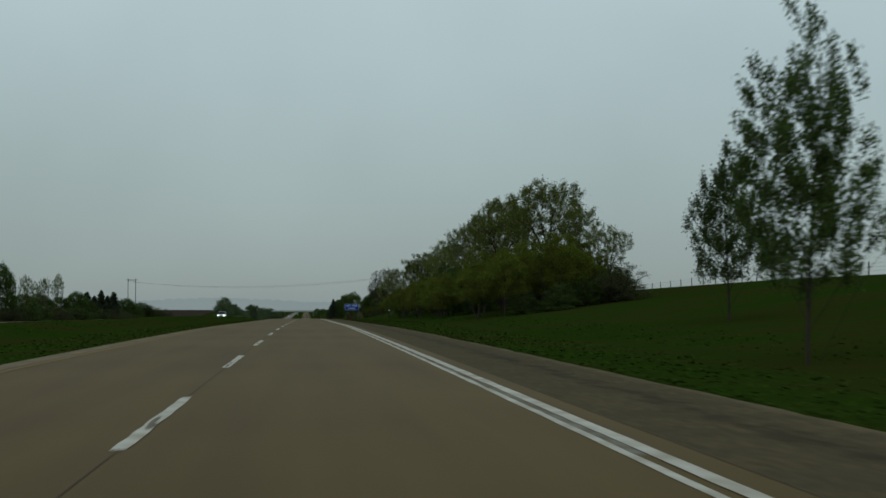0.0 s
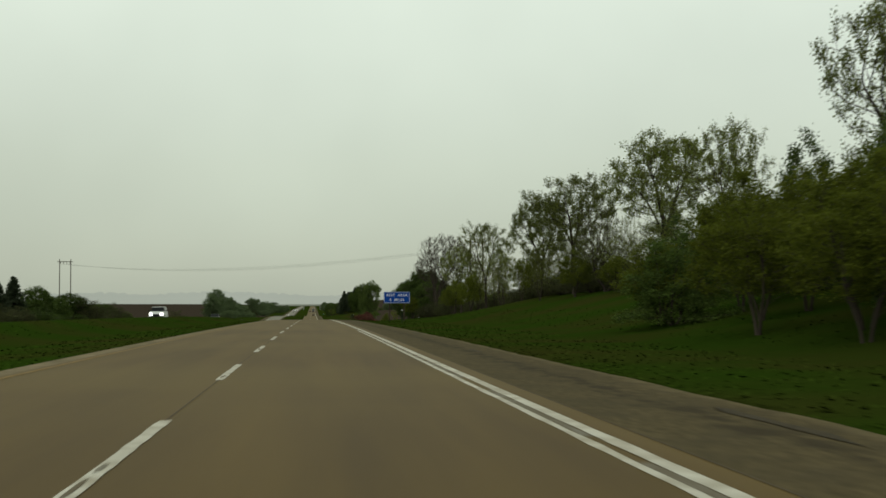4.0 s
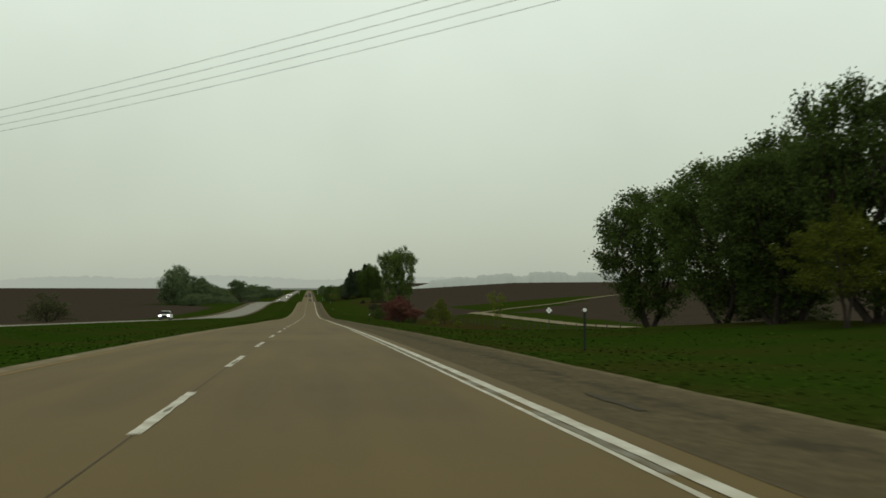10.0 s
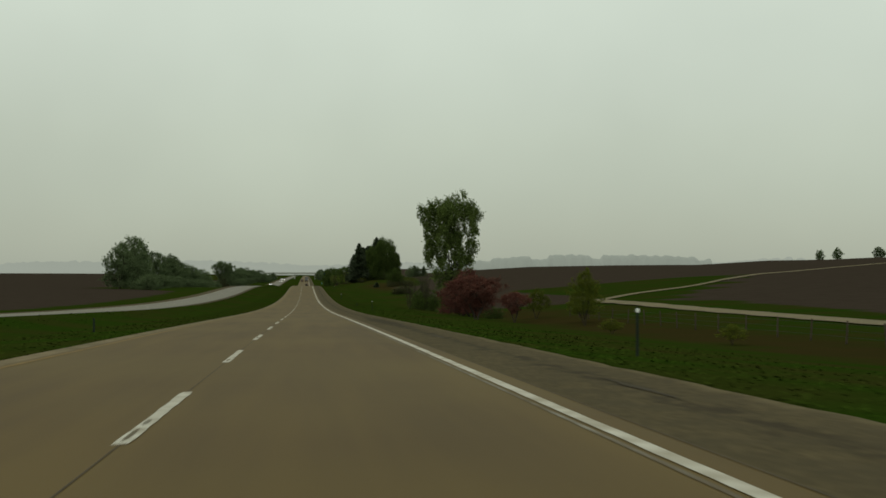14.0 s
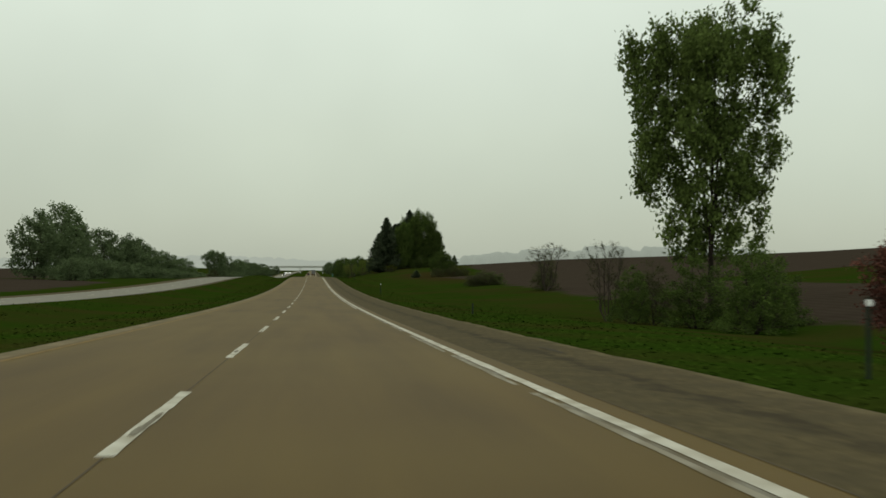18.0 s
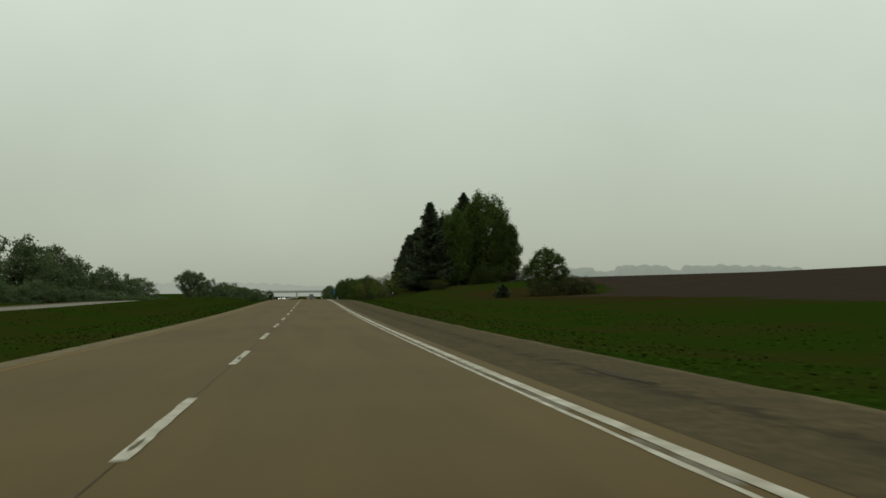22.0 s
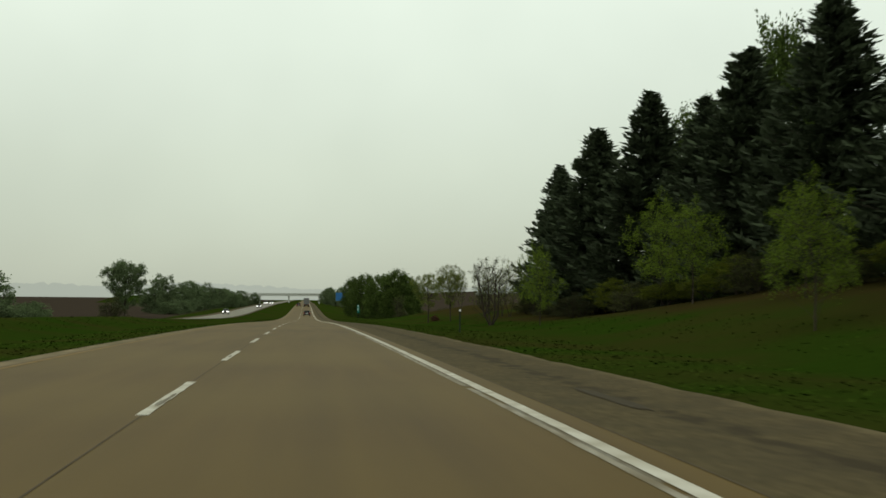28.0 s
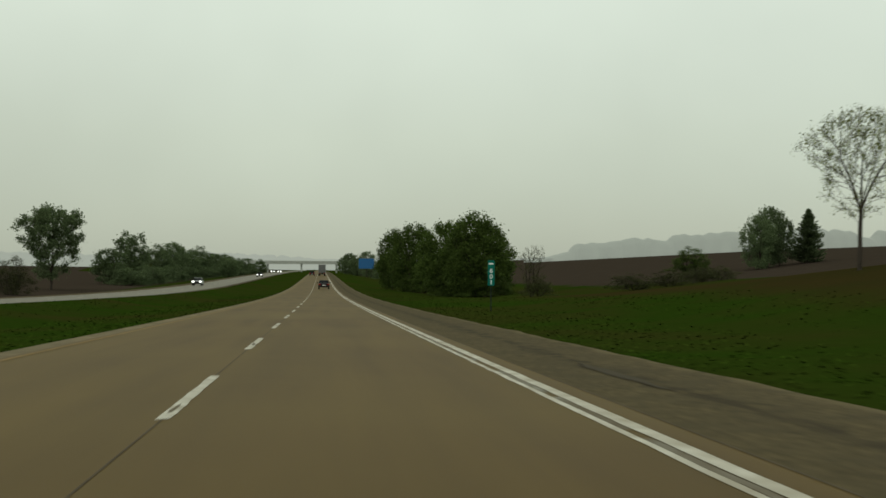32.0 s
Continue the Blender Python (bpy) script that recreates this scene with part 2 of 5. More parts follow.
def ground_material():
    """Grass, with ploughed soil and dry growth where the sheet's attributes say so."""
    m = material("verge_and_fields", (0.0175, 0.036, 0.0037), (0.021, 0.042, 0.0045), 2.0, 0.95, 0.2, 0.12, (0.032, 0.032, 0.0075), amount3=0.8, gloss=0.0)
    nt = m.node_tree
    bsdf = nt.nodes["Principled BSDF"]
    last = bsdf.inputs["Base Color"].links[0].from_socket
    co = nt.nodes["Texture Coordinate"]
    soil_noise, edge_noise, furrow = nt.nodes.new("ShaderNodeTexNoise"), nt.nodes.new("ShaderNodeTexNoise"), nt.nodes.new("ShaderNodeTexWave")
    soil_noise.inputs["Scale"].default_value, soil_noise.inputs["Detail"].default_value = 0.35, 8
    edge_noise.inputs["Scale"].default_value, edge_noise.inputs["Detail"].default_value = 0.16, 5
    furrow.inputs["Scale"].default_value, furrow.inputs["Distortion"].default_value = 0.35, 2.5
    for n in (soil_noise, edge_noise, furrow):
        nt.links.new(co.outputs["Object"], n.inputs["Vector"])
    soil = nt.nodes.new("ShaderNodeMix")
    soil.data_type = "RGBA"
    soil.inputs["A"].default_value, soil.inputs["B"].default_value = (0.032, 0.0245, 0.0185, 1), (0.053, 0.0415, 0.032, 1)
    both = nt.nodes.new("ShaderNodeMath")
    both.operation = "MULTIPLY_ADD"
    both.inputs[1].default_value = 0.35
    nt.links.new(furrow.outputs["Fac"], both.inputs[0])
    nt.links.new(soil_noise.outputs["Fac"], both.inputs[2])
    nt.links.new(both.outputs[0], soil.inputs["Factor"])
    dry = nt.nodes.new("ShaderNodeMix")
    dry.data_type = "RGBA"
    dry.inputs["A"].default_value, dry.inputs["B"].default_value = (0.027, 0.027, 0.008, 1), (0.04, 0.028, 0.0095, 1)
    nt.links.new(soil_noise.outputs["Fac"], dry.inputs["Factor"])
    for key, colour in (("dry", dry), ("field", soil)):
        at, add, step, mix = nt.nodes.new("ShaderNodeAttribute"), nt.nodes.new("ShaderNodeMath"), nt.nodes.new("ShaderNodeMapRange"), nt.nodes.new("ShaderNodeMix")
        at.attribute_name, add.operation, mix.data_type = key, "ADD", "RGBA"
        step.inputs[1].default_value, step.inputs[2].default_value = (0.9, 1.1) if key == "field" else (0.85, 1.35)
        nt.links.new(at.outputs["Fac"], add.inputs[0])
        nt.links.new(edge_noise.outputs["Fac"], add.inputs[1])
        nt.links.new(add.outputs[0], step.inputs[0])
        nt.links.new(step.outputs[0], mix.inputs["Factor"])
        nt.links.new(last, mix.inputs["A"])
        nt.links.new(colour.outputs["Result"], mix.inputs["B"])
        last = mix.outputs["Result"]
    nt.links.new(last, bsdf.inputs["Base Color"])
    return m


M_GRASS = ground_material()

# ---------------------------------------------------------------- the lie of the land
ROAD_L, ROAD_R, SH_L = -4.9, 2.6, -5.4
# the shoulder's outer edge at each y
SH_EDGE = [(0, 4.88), (300, 4.95), (590, 5.03), (750, 5.35), (880, 5.35), (960, 5.2), (1100, 5.27)]


def sh_r(y):
    return float(np.interp(y, *zip(*SH_EDGE)))


# for each y: the height over the road at 10.8, 22.5 and 40.5 m to the right, then the height over the datum at 81, 225 and 810 m
RIGHT_X = (10.8, 22.5, 40.5, 81, 225, 810)
RIGHT = [
    (-400, -0.35, 0.55, 2.8, 4.1, 3.5, 2.5), (0, -0.35, 0.55, 2.98, 5, 4.5, 3.5), (60, -0.35, 0.64, 3.16, 5.1, 4.6, 3.6), (110, 0.01, 1.45, 3.7, 5.3, 4.3, 3.3),
    (160, -0.08, 1.9, 3.7, 5.6, 5, 3.1), (220, -0.08, 2.44, 3.25, 4, 3.9, 2.9), (260, -0.08, 2.44, 2.8, 2.4, 2.7, 2.6), (300, -0.26, 1.18, 1.9, 0.7, 1.5, 1.4),
    (340, -0.26, 0.55, 0.64, -0.8, -1.4, -0.6), (400, -0.17, 0.46, 0.03, -3, -3.9, -3.1), (450, -0.44, -0.92, -1.65, -5.1, -3.5, -2), (500, -0.62, -1.64, -2.13, -7.4, -2.7, -1.2),
    (560, -0.62, -1.46, -1.14, -7.8, -1.9, -0.4), (610, -0.44, -1.43, -0.32, -7.1, -1.7, -0.5), (640, -0.35, -1.43, 0.34, -6.8, -1.2, 0.1), (690, -0.44, -1.34, 1, -6.2, -0.6, 0.2),
    (750, -0.44, 0.28, 1, -5.3, 0.2, 1.8), (820, -0.35, 0.55, 1.45, -5.7, 1.3, 2.7), (904, -0.35, 0.1, 0.64, -5.8, 1.7, 3.5), (940, -0.26, 1.54, 2.8, -5.2, 1.7, 2.6),
    (960, -0.26, 2.08, 3.34, -5.1, 1.8, 2.7), (1005, -0.26, 2.26, 3.52, -5, 1.4, 2.8), (1040, -0.2, 0.64, 1.9, -6.3, 1.5, 2.9), (1080, -0.26, 1.5, 2.2, -7, 1.7, 2.6),
    (1130, 0.19, 2.35, 2.8, -7.5, 0.7, 1.6), (1160, 0.1, 1.36, 2.8, -7.7, 0.5, 0.5), (1200, 0.1, 0.37, 2.2, -7.6, -0.4, 0.6), (1283, -0.5, -1.2, 0.6, -7, -0.6, 0.6),
    (1400, -0.62, -1.25, -0.4, -7, 1, 2), (4000, -0.44, -0.8, -0.8, -7, 4, 8)]
# and to the left at 10.8, 14.5, 16.3, 27.7, 32.5 and 45 m over the road, at 108, 270 and 810 m over the datum
LEFT_X = (10.8, 14.5, 16.3, 27.7, 32.5, 45, 108, 270, 810)
LEFT = [
    (-400, -0.28, 0.3, -0.08, -0.08, -0.62, -0.44, -1.9, -3.0, -2.2), (105, -0.28, 0.3, -0.08, -0.08, -0.62, -0.38, -3.35, -4.77, -4.6), (125, -0.28, 0.47, -0.08, -0.08, -0.62, -0.38, -3.41, -4.84, -4.69), (360, -0.28, 0.47, -0.08, -0.08, -0.62, -0.35, -4.09, -5.66, -5.81),
    (400, -0.28, 0.29, -0.08, -0.08, -0.62, -0.35, -4.2, -5.8, -6.0), (600, -0.28, 0.29, -0.08, -0.08, -0.44, -0.26, -6.8, -8.9, -9.1), (720, -0.28, 0.29, -0.08, -0.08, -0.4, -0.19, -7.72, -9.22, -9.06), (840, -0.28, 0.48, -0.08, -0.08, -0.37, -0.12, -8.64, -9.54, -9.02),
    (900, -0.28, 0.48, -0.08, -0.08, -0.35, -0.08, -9.1, -9.7, -9.0), (1060, -0.28, 0.48, -0.08, -0.08, -0.67, -0.72, -10.56, -9.74, -8.72), (1070, -0.28, 0.3, -0.08, -0.08, -0.69, -0.76, -10.65, -9.74, -8.7), (1350, -0.28, 0.3, -0.08, -0.08, -1.25, -1.88, -13.2, -9.8, -8.2),
    (4000, -0.28, 0.3, -0.08, -0.08, -0.8, -0.8, -11.9, -9.2, -6.6)]
RIGHT_T, LEFT_T = np.array(RIGHT), np.array(LEFT)


def ground_z(x, y):
    rz = road_z(y)
    if ROAD_L < x < sh_r(y):
        return rz - 0.12
    xs, table, rel = (RIGHT_X, RIGHT_T, 3) if x > 0 else (LEFT_X, LEFT_T, 6)
    hs = [np.interp(y, table[:, 0], table[:, i + 1]) + (rz if i < rel else 0) for i in range(len(xs))]
    near = sh_r(y) if x > 0 else -SH_L
    return float(np.interp(abs(x), (near, *xs), [rz - 0.06, *hs]))


def mesh_ob(name, verts, faces, mat, parent=None, label="", smooth=False):
    me = bpy.data.meshes.new(name)
    me.from_pydata(verts, [], faces)
    me.update()
    if smooth:
        me.polygons.foreach_set("use_smooth", [True] * len(me.polygons))
    me.materials.append(mat)
    ob = new(name, me)
    ob.parent = parent
    if label:
        ob["label"] = label
    return ob


def grid(name, xs, ys, height, mat, **kw):
    verts = [(x, y, height(x, y)) for y in ys for x in xs]
    n = len(xs)
    faces = [(j * n + i, j * n + i + 1, (j + 1) * n + i + 1, (j + 1) * n + i) for j in range(len(ys) - 1) for i in range(n - 1)]
    return mesh_ob(name, verts, faces, mat, smooth=True, **kw)


GX = [-1500, -900, -600, -400, -300, -220, -160, -120, -95, -80, -65, -55, -50, -45, -40, -36, -33, -30, -27.8, -24, -20, -16.3, -15.4, -14.5, -13.2, -12, -10, -8, -6.4, -5.8, -5.38, -4.8, 0, 4.7, 5.2, 6, 8, 10, 12, 14, 17, 20, 23, 26, 30, 34, 38, 42, 46,
      52, 58, 66, 75, 85, 95, 110, 130, 155, 185, 220, 260, 320, 400, 500, 650, 900, 1500]
GY = [-400, -200, -100, -60] + list(range(-40, 1300, 4)) + list(range(1300, 1800, 20)) + list(range(1800, 4001, 100))
ground = tagged(grid("ground", GX, GY, ground_z, M_GRASS), "spring green grass verges and dark ploughed fields", "ground", kind="structure")
FIELD_R = [(-400, 41.4), (200, 41.4), (330, 54.0), (420, 54.0), (480, 57.6), (640, 54.0), (670, 27.0), (760, 25.2), (880, 27.0), (915, 39.6), (1060, 39.6), (1100, 41.4), (1400, 43.2), (4000, 43.2)]
FIELD_L = [(-400, 81.0), (380, 81.0), (470, 39.6), (860, 37.8), (900, 67.5), (1180, 67.5), (1220, 43.2), (4000, 63.0)]


def field_at(x, y):
    edge = np.interp(y, *zip(*FIELD_R)) if x > 0 else np.interp(y, *zip(*FIELD_L))
    f = np.clip((abs(x) - edge) / 8 + 0.5, 0, 1)
    if x > 43 and 480 < y < 760 and x < 52 + max(0, y - 655) * 0.45 or (x > 54 and 520 < y < 545):
        f = 0.0
    return float(f)


def dry_at(x, y):
    d = 0.5 * max(0.0, 1 - abs(x - 21.6) / 8) if 955 < y < 1075 else 0.0
    d = max(d, max(0.0, 0.8 - abs(x - 23.4) / 12.6) if 1085 < y < 1190 else 0.0, 0.6 * max(0.0, 1 - abs(x - 27) / 7.2) if 455 < y < 660 else 0.0)
    if 825 < y < 925:
        d = max(d, 0.75 * max(0.0, 1 - abs(x - 28) / 11))
    return d + ((0.5 if y > 1000 else 0.42 if y > 330 else 0.3) * min(1.0, (x - 11) / 6) if 11 < x < 41.4 else 0.0)


for key, how in (("field", field_at), ("dry", dry_at)):
    layer = ground.data.attributes.new(key, "FLOAT", "POINT")
    layer.data.foreach_set("value", [how(v.co.x, v.co.y) for v in ground.data.vertices])

RY = list(range(-60, 1600, 4)) + list(range(1600, 3001, 50))
road = tagged(grid("road", [ROAD_L, -1.41, ROAD_R], RY, lambda x, y: road_z(y), M_CONCRETE), "two lanes of aged tan concrete motorway with a worn surface", "road", kind="structure")
SY = [v * 0.8 for v in range(-75, 1570)] + list(range(1258, 1600, 4)) + list(range(1600, 3001, 50))
ragged = lambda y: 0.14 * noise.noise((0, y * 0.13, 8)) + 0.1 * noise.noise((3, y * 0.55, 8)) + 0.06 * noise.noise((7, y * 1.9, 8))
sh_v = []
for y in SY:
    e = sh_r(y) + ragged(y)
    for x in (ROAD_R + 0.02, 3.0, 3.4, 3.8, 4.2, e - 0.45, e - 0.15, e):
        sh_v.append((x, y, road_z(y) - 0.012 - (x - ROAD_R) * 0.02 - (0.03 if x == e else 0)))
sh_f = [(8 * k + e, 8 * k + e + 1, 8 * k + e + 9, 8 * k + e + 8) for k in range(len(SY) - 1) for e in range(7)]
shoulder = tagged(mesh_ob("shoulder", sh_v, sh_f, M_SHOULDER, smooth=True), "cracked grey-brown asphalt hard shoulder beside the lanes", "road shoulder", kind="structure")
for key, values in (("worn", (0.1, 0.3, 0.62, 0.85, 0.6, 0.2, 0.0, 0.0)), ("grit", (0.15, 0.0, 0.0, 0.0, 0.0, 0.35, 0.75, 1.0))):
    layer = shoulder.data.attributes.new(key, "FLOAT", "POINT")
    # broken up worst just past the ditch
    layer.data.foreach_set("value", [v + (0.35 * max(0.0, 1 - abs(y - 540) / 20) if key == "worn" and 0 < k < 6 else 0.0) for y in SY for k, v in enumerate(values)])
shoulder_l = tagged(grid("shoulder", [SH_L, ROAD_L - 0.02], RY, lambda x, y: road_z(y) - 0.02, M_SHOULDER_L), "narrow gravelly shoulder along the grass median", "road shoulder", kind="structure")
far_road = tagged(grid("road", [-24.8, -17.5], RY, lambda x, y: road_z(y) + 0.03, M_FAR_CONCRETE), "pale concrete carriageway beyond the grass median", "road", kind="structure")
tagged(grid("shoulder", [-27.5, -24.82], RY, lambda x, y: road_z(y) + 0.0, M_SHOULDER), "asphalt shoulder of the far carriageway", "road shoulder", kind="structure")
tagged(grid("shoulder", [-17.48, -16.5], RY, lambda x, y: road_z(y) + 0.0, M_SHOULDER), "asphalt shoulder of the far carriageway", "road shoulder", kind="structure")


def strip(name, x0, x1, ys, mat, up, parent=None):
    return grid(name, [x0, x1], ys, lambda x, y: road_z(y) + up, mat, parent=parent)




def ragged_line(y0, y1, mat, label, x, half, gap, waver=0.5, up=0.004, step=0.6):
    """A worn older stripe: its width wavers and it breaks off where the wear is deepest."""
    ys = np.arange(y0, y1, step)
    verts, faces = [], []
    for k, y in enumerate(ys):
        wear = noise.noise((5.0, y * 0.23, 0)) + 0.6 * noise.noise((9.0, y * 0.9, 0))
        a = half * (1 + waver * (noise.noise((2.0, y * 0.8, 0)) + 0.7 * noise.noise((2.0, y * 2.9, 0))))
        b = half * (1 + waver * noise.noise((4.0, y * 0.8, 3)))
        verts += [(x - a, y, road_z(y) + up), (x + b, y, road_z(y) + up)]
        if k and wear > gap:
            faces.append((2 * k - 2, 2 * k - 1, 2 * k + 1, 2 * k))
    return tagged(mesh_ob("edge_line", verts, faces, mat), label, "road marking", kind="structure")


ragged_line(-20, 1300, M_PAINT, "solid white painted edge line with worn rims", 2.265, 0.066, -9, 0.2, 0.006, 0.4)
tagged(strip("edge_line", 2.2, 2.33, [y for y in RY if y >= 1300], M_PAINT, 0.006), "solid white edge line running into the distance", "road marking", kind="structure")
ragged_line(-20, 420, M_OLD_PAINT, "grey smear of old paint between the stripes", 2.155, 0.04, -0.15, 0.5, 0.003)
ragged_line(560, 1300, M_OLD_PAINT, "grey smear of old paint between the stripes", 2.155, 0.04, -0.15, 0.5, 0.003)
ragged_line(-20, 198, M_PAINT, "thin second stripe of an older edge line", 2.07, 0.04, -0.9)
ragged_line(198, 232, M_FADED, "broken second stripe of an older edge line", 2.12, 0.03, -0.3)
ragged_line(232, 300, M_PAINT, "thin second stripe of an older edge line", 2.08, 0.035, -0.9)
ragged_line(300, 338, M_FADED, "broken second stripe of an older edge line", 2.12, 0.03, 0.0)
ragged_line(338, 408, M_PAINT, "thin second stripe of an older edge line", 2.07, 0.03, -0.9)
ragged_line(572, 640, M_FADED, "broken second stripe of an older edge line", 2.11, 0.035, -0.4)
ragged_line(640, 676, M_FADED, "broken second stripe of an older edge line", 2.13, 0.02, 0.1)
ragged_line(676, 940, M_PAINT, "thin second stripe of an older edge line", 2.08, 0.03, -0.75)
ragged_line(940, 1042, M_FADED, "broken second stripe of an older edge line", 2.12, 0.035, -0.35)
ragged_line(1042, 1500, M_PAINT, "thin second stripe of an older edge line", 2.08, 0.035, -0.9)
tagged(strip("edge_line", 2.1, 2.15, [y for y in RY if 408 <= y <= 572], M_OLD_PAINT, 0.004), "faint worn trace of an older edge line", "road marking", kind="structure")
tagged(strip("edge_line", -4.76, -4.65, RY, M_YELLOW, 0.005), "faded yellow edge line along the median", "road marking", kind="structure")
tagged(strip("edge_line", -24.65, -24.52, RY, M_PAINT, 0.035), "white edge line of the far carriageway", "road marking", kind="structure")
tagged(strip("joint", -1.42, -1.403, RY, M_SEAM, 0.003), "dark tarred joint between the concrete lanes", "road joint", kind="structure")
tagged(strip("joint", 2.595, 2.615, RY, M_SEAM, 0.006), "dark tarred joint between concrete and shoulder", "road joint", kind="structure")

# lane dashes: paint worn through in its near half
PHASE = 10.0


def worn_dash(seed):
    """One dash with frayed rims and the patches where its paint has gone."""
    r = random.Random(seed)
    ys = [-1.2 + 5.3 * k / 12 for k in range(13)]
    rim = [(-0.06 + r.uniform(-0.006, 0.012), y + r.uniform(-0.05, 0.05), 0) for y in ys] + [(0.06 - r.uniform(-0.006, 0.012), y + r.uniform(-0.05, 0.05), 0) for y in ys]
    paint = mesh_ob("dash", rim, [(k, k + 13, k + 14, k + 1) for k in range(12)], M_PAINT, road)
    verts, faces = [], []
    for k in range(r.choice((2, 3, 4))):
        cy, ly, cx, lx = r.uniform(-0.8, 1.5), r.uniform(0.2, 0.6), r.uniform(-0.015, 0.02), r.uniform(0.018, 0.036)
        n = len(verts)
        verts += [(cx + lx * r.uniform(0.7, 1.1) * math.cos(j * 0.785), cy + ly * r.uniform(0.7, 1.1) * math.sin(j * 0.785), 0.002 + 0.0006 * k) for j in range(8)]
        faces.append(tuple(range(n, n + 8)))
    return paint, mesh_ob("worn_patch", verts, faces, M_OLD_PAINT, road)


dash_shapes = []
for i in range(-4, 135):
    y0 = PHASE + i * CYCLE
    if len(dash_shapes) < 7:
        d, tail = worn_dash(40 + i)
        dash_shapes.append((d.data, tail.data))
    else:
        shapes = dash_shapes[(i * 3) % 7]
        d, tail = new("dash", shapes[0]), new("worn_patch", shapes[1])
        d.parent = tail.parent = road
    d.matrix_basis = tail.matrix_basis = pose(-1.41, y0, road_z(y0) + 0.006, slope_at(y0 + 1.5), 0, 0)
far_dash = None
for i in range(0, 130):
    y0 = 4.0 + i * CYCLE
    if far_dash is None:
        far_dash = mesh_ob("dash", [(-0.06, 0, 0), (0.06, 0, 0), (0.06, 3.05, 0), (-0.06, 3.05, 0)], [(0, 1, 2, 3)], M_PAINT, far_road).data
        d = far_road.children[0]
    else:
        d = new("dash", far_dash)
        d.parent = far_road
    d.matrix_basis = pose(-21.1, y0, road_z(y0) + 0.037, slope_at(y0 + 1.5), 0, 0)


def stain(name, x, y, lx, ly, seed, mat, up, parent, points=14):
    r = random.Random(seed)
    ring = []
    for k in range(points):
        a = k * 6.2832 / points
        f = r.uniform(0.55, 1.1)
        px, py = x + lx * f * math.cos(a), y + ly * f * math.sin(a)
        ring.append((px, py, road_z(py) + up - max(0.0, px - ROAD_R) * 0.02))
    return mesh_ob(name, [(x, y, road_z(y) + up - max(0.0, x - ROAD_R) * 0.02)] + ring, [(0, k + 1, (k + 1) % points + 1) for k in range(points)], mat, parent)


stain("patch", -0.55, 453.0, 0.42, 0.35, 1, M_STAIN, 0.004, road)
stain("patch", -0.2, 451.0, 0.2, 0.2, 2, M_STAIN, 0.004, road)
rng_s = random.Random(11)
for k in range(55):
    y = 6 + k * 20.3 + rng_s.uniform(-4, 4)
    stain("crack_patch", 3.55 + rng_s.uniform(-0.5, 0.9), y, rng_s.uniform(0.05, 0.16), rng_s.uniform(0.8, 3.4), 100 + k, M_STAIN, -0.004, shoulder, 18)


def lane(name, pts, half, mat, label):
    """A track that follows the ground along a bent line."""
    p = np.array(pts, float)
    run = np.concatenate([[0], np.cumsum(np.linalg.norm(np.diff(p, axis=0), axis=1))])
    s = np.arange(0, run[-1], 3.0)
    line = np.stack([np.interp(s, run, p[:, 0]), np.interp(s, run, p[:, 1])], 1)
    for _ in range(6):
        line[1:-1] = (line[:-2] + line[1:-1] * 2 + line[2:]) / 4
    n = np.gradient(line, axis=0)
    n = np.stack([n[:, 1], -n[:, 0]], 1) / np.linalg.norm(n, axis=1)[:, None]
    verts, faces = [], []
    for k, (c, m) in enumerate(zip(line, n)):
        for e in (-1, -0.4, 0.4, 1):
            w = half * e * (1 + 0.12 * math.sin(k * 1.7 + e))
            x, y = c + m * w
            verts.append((x, y, ground_z(x, y) + 0.1 + 0.12 * (abs(e) < 1)))
    for k in range(len(line) - 1):
        faces += [(4 * k + e, 4 * k + e + 1, 4 * k + e + 5, 4 * k + e + 4) for e in range(3)]
    return tagged(mesh_ob(name, verts, faces, mat, smooth=True), label, "gravel road", kind="structure")


lane("gravel_road", [(234.0, 498), (171.0, 503), (99.0, 506), (67.5, 511), (51.3, 522), (45.0, 552), (44.1, 600), (41.0, 662)], 1.9, M_GRAVEL, "pale gravel side road through the grass")
lane("gravel_road", [(41.4, 658), (52.2, 681), (67.5, 701), (94.5, 745), (135.0, 800), (234.0, 900)], 0.65, M_GRAVEL, "narrow gravel track into the ploughed field")

# ---------------------------------------------------------------- plants
M_BARK = material("grey_bark", (0.056, 0.046, 0.036), (0.034, 0.028, 0.022), 5.0, 0.95, 0.8, stretch=(1, 1, 0.2), by_object=0.25)
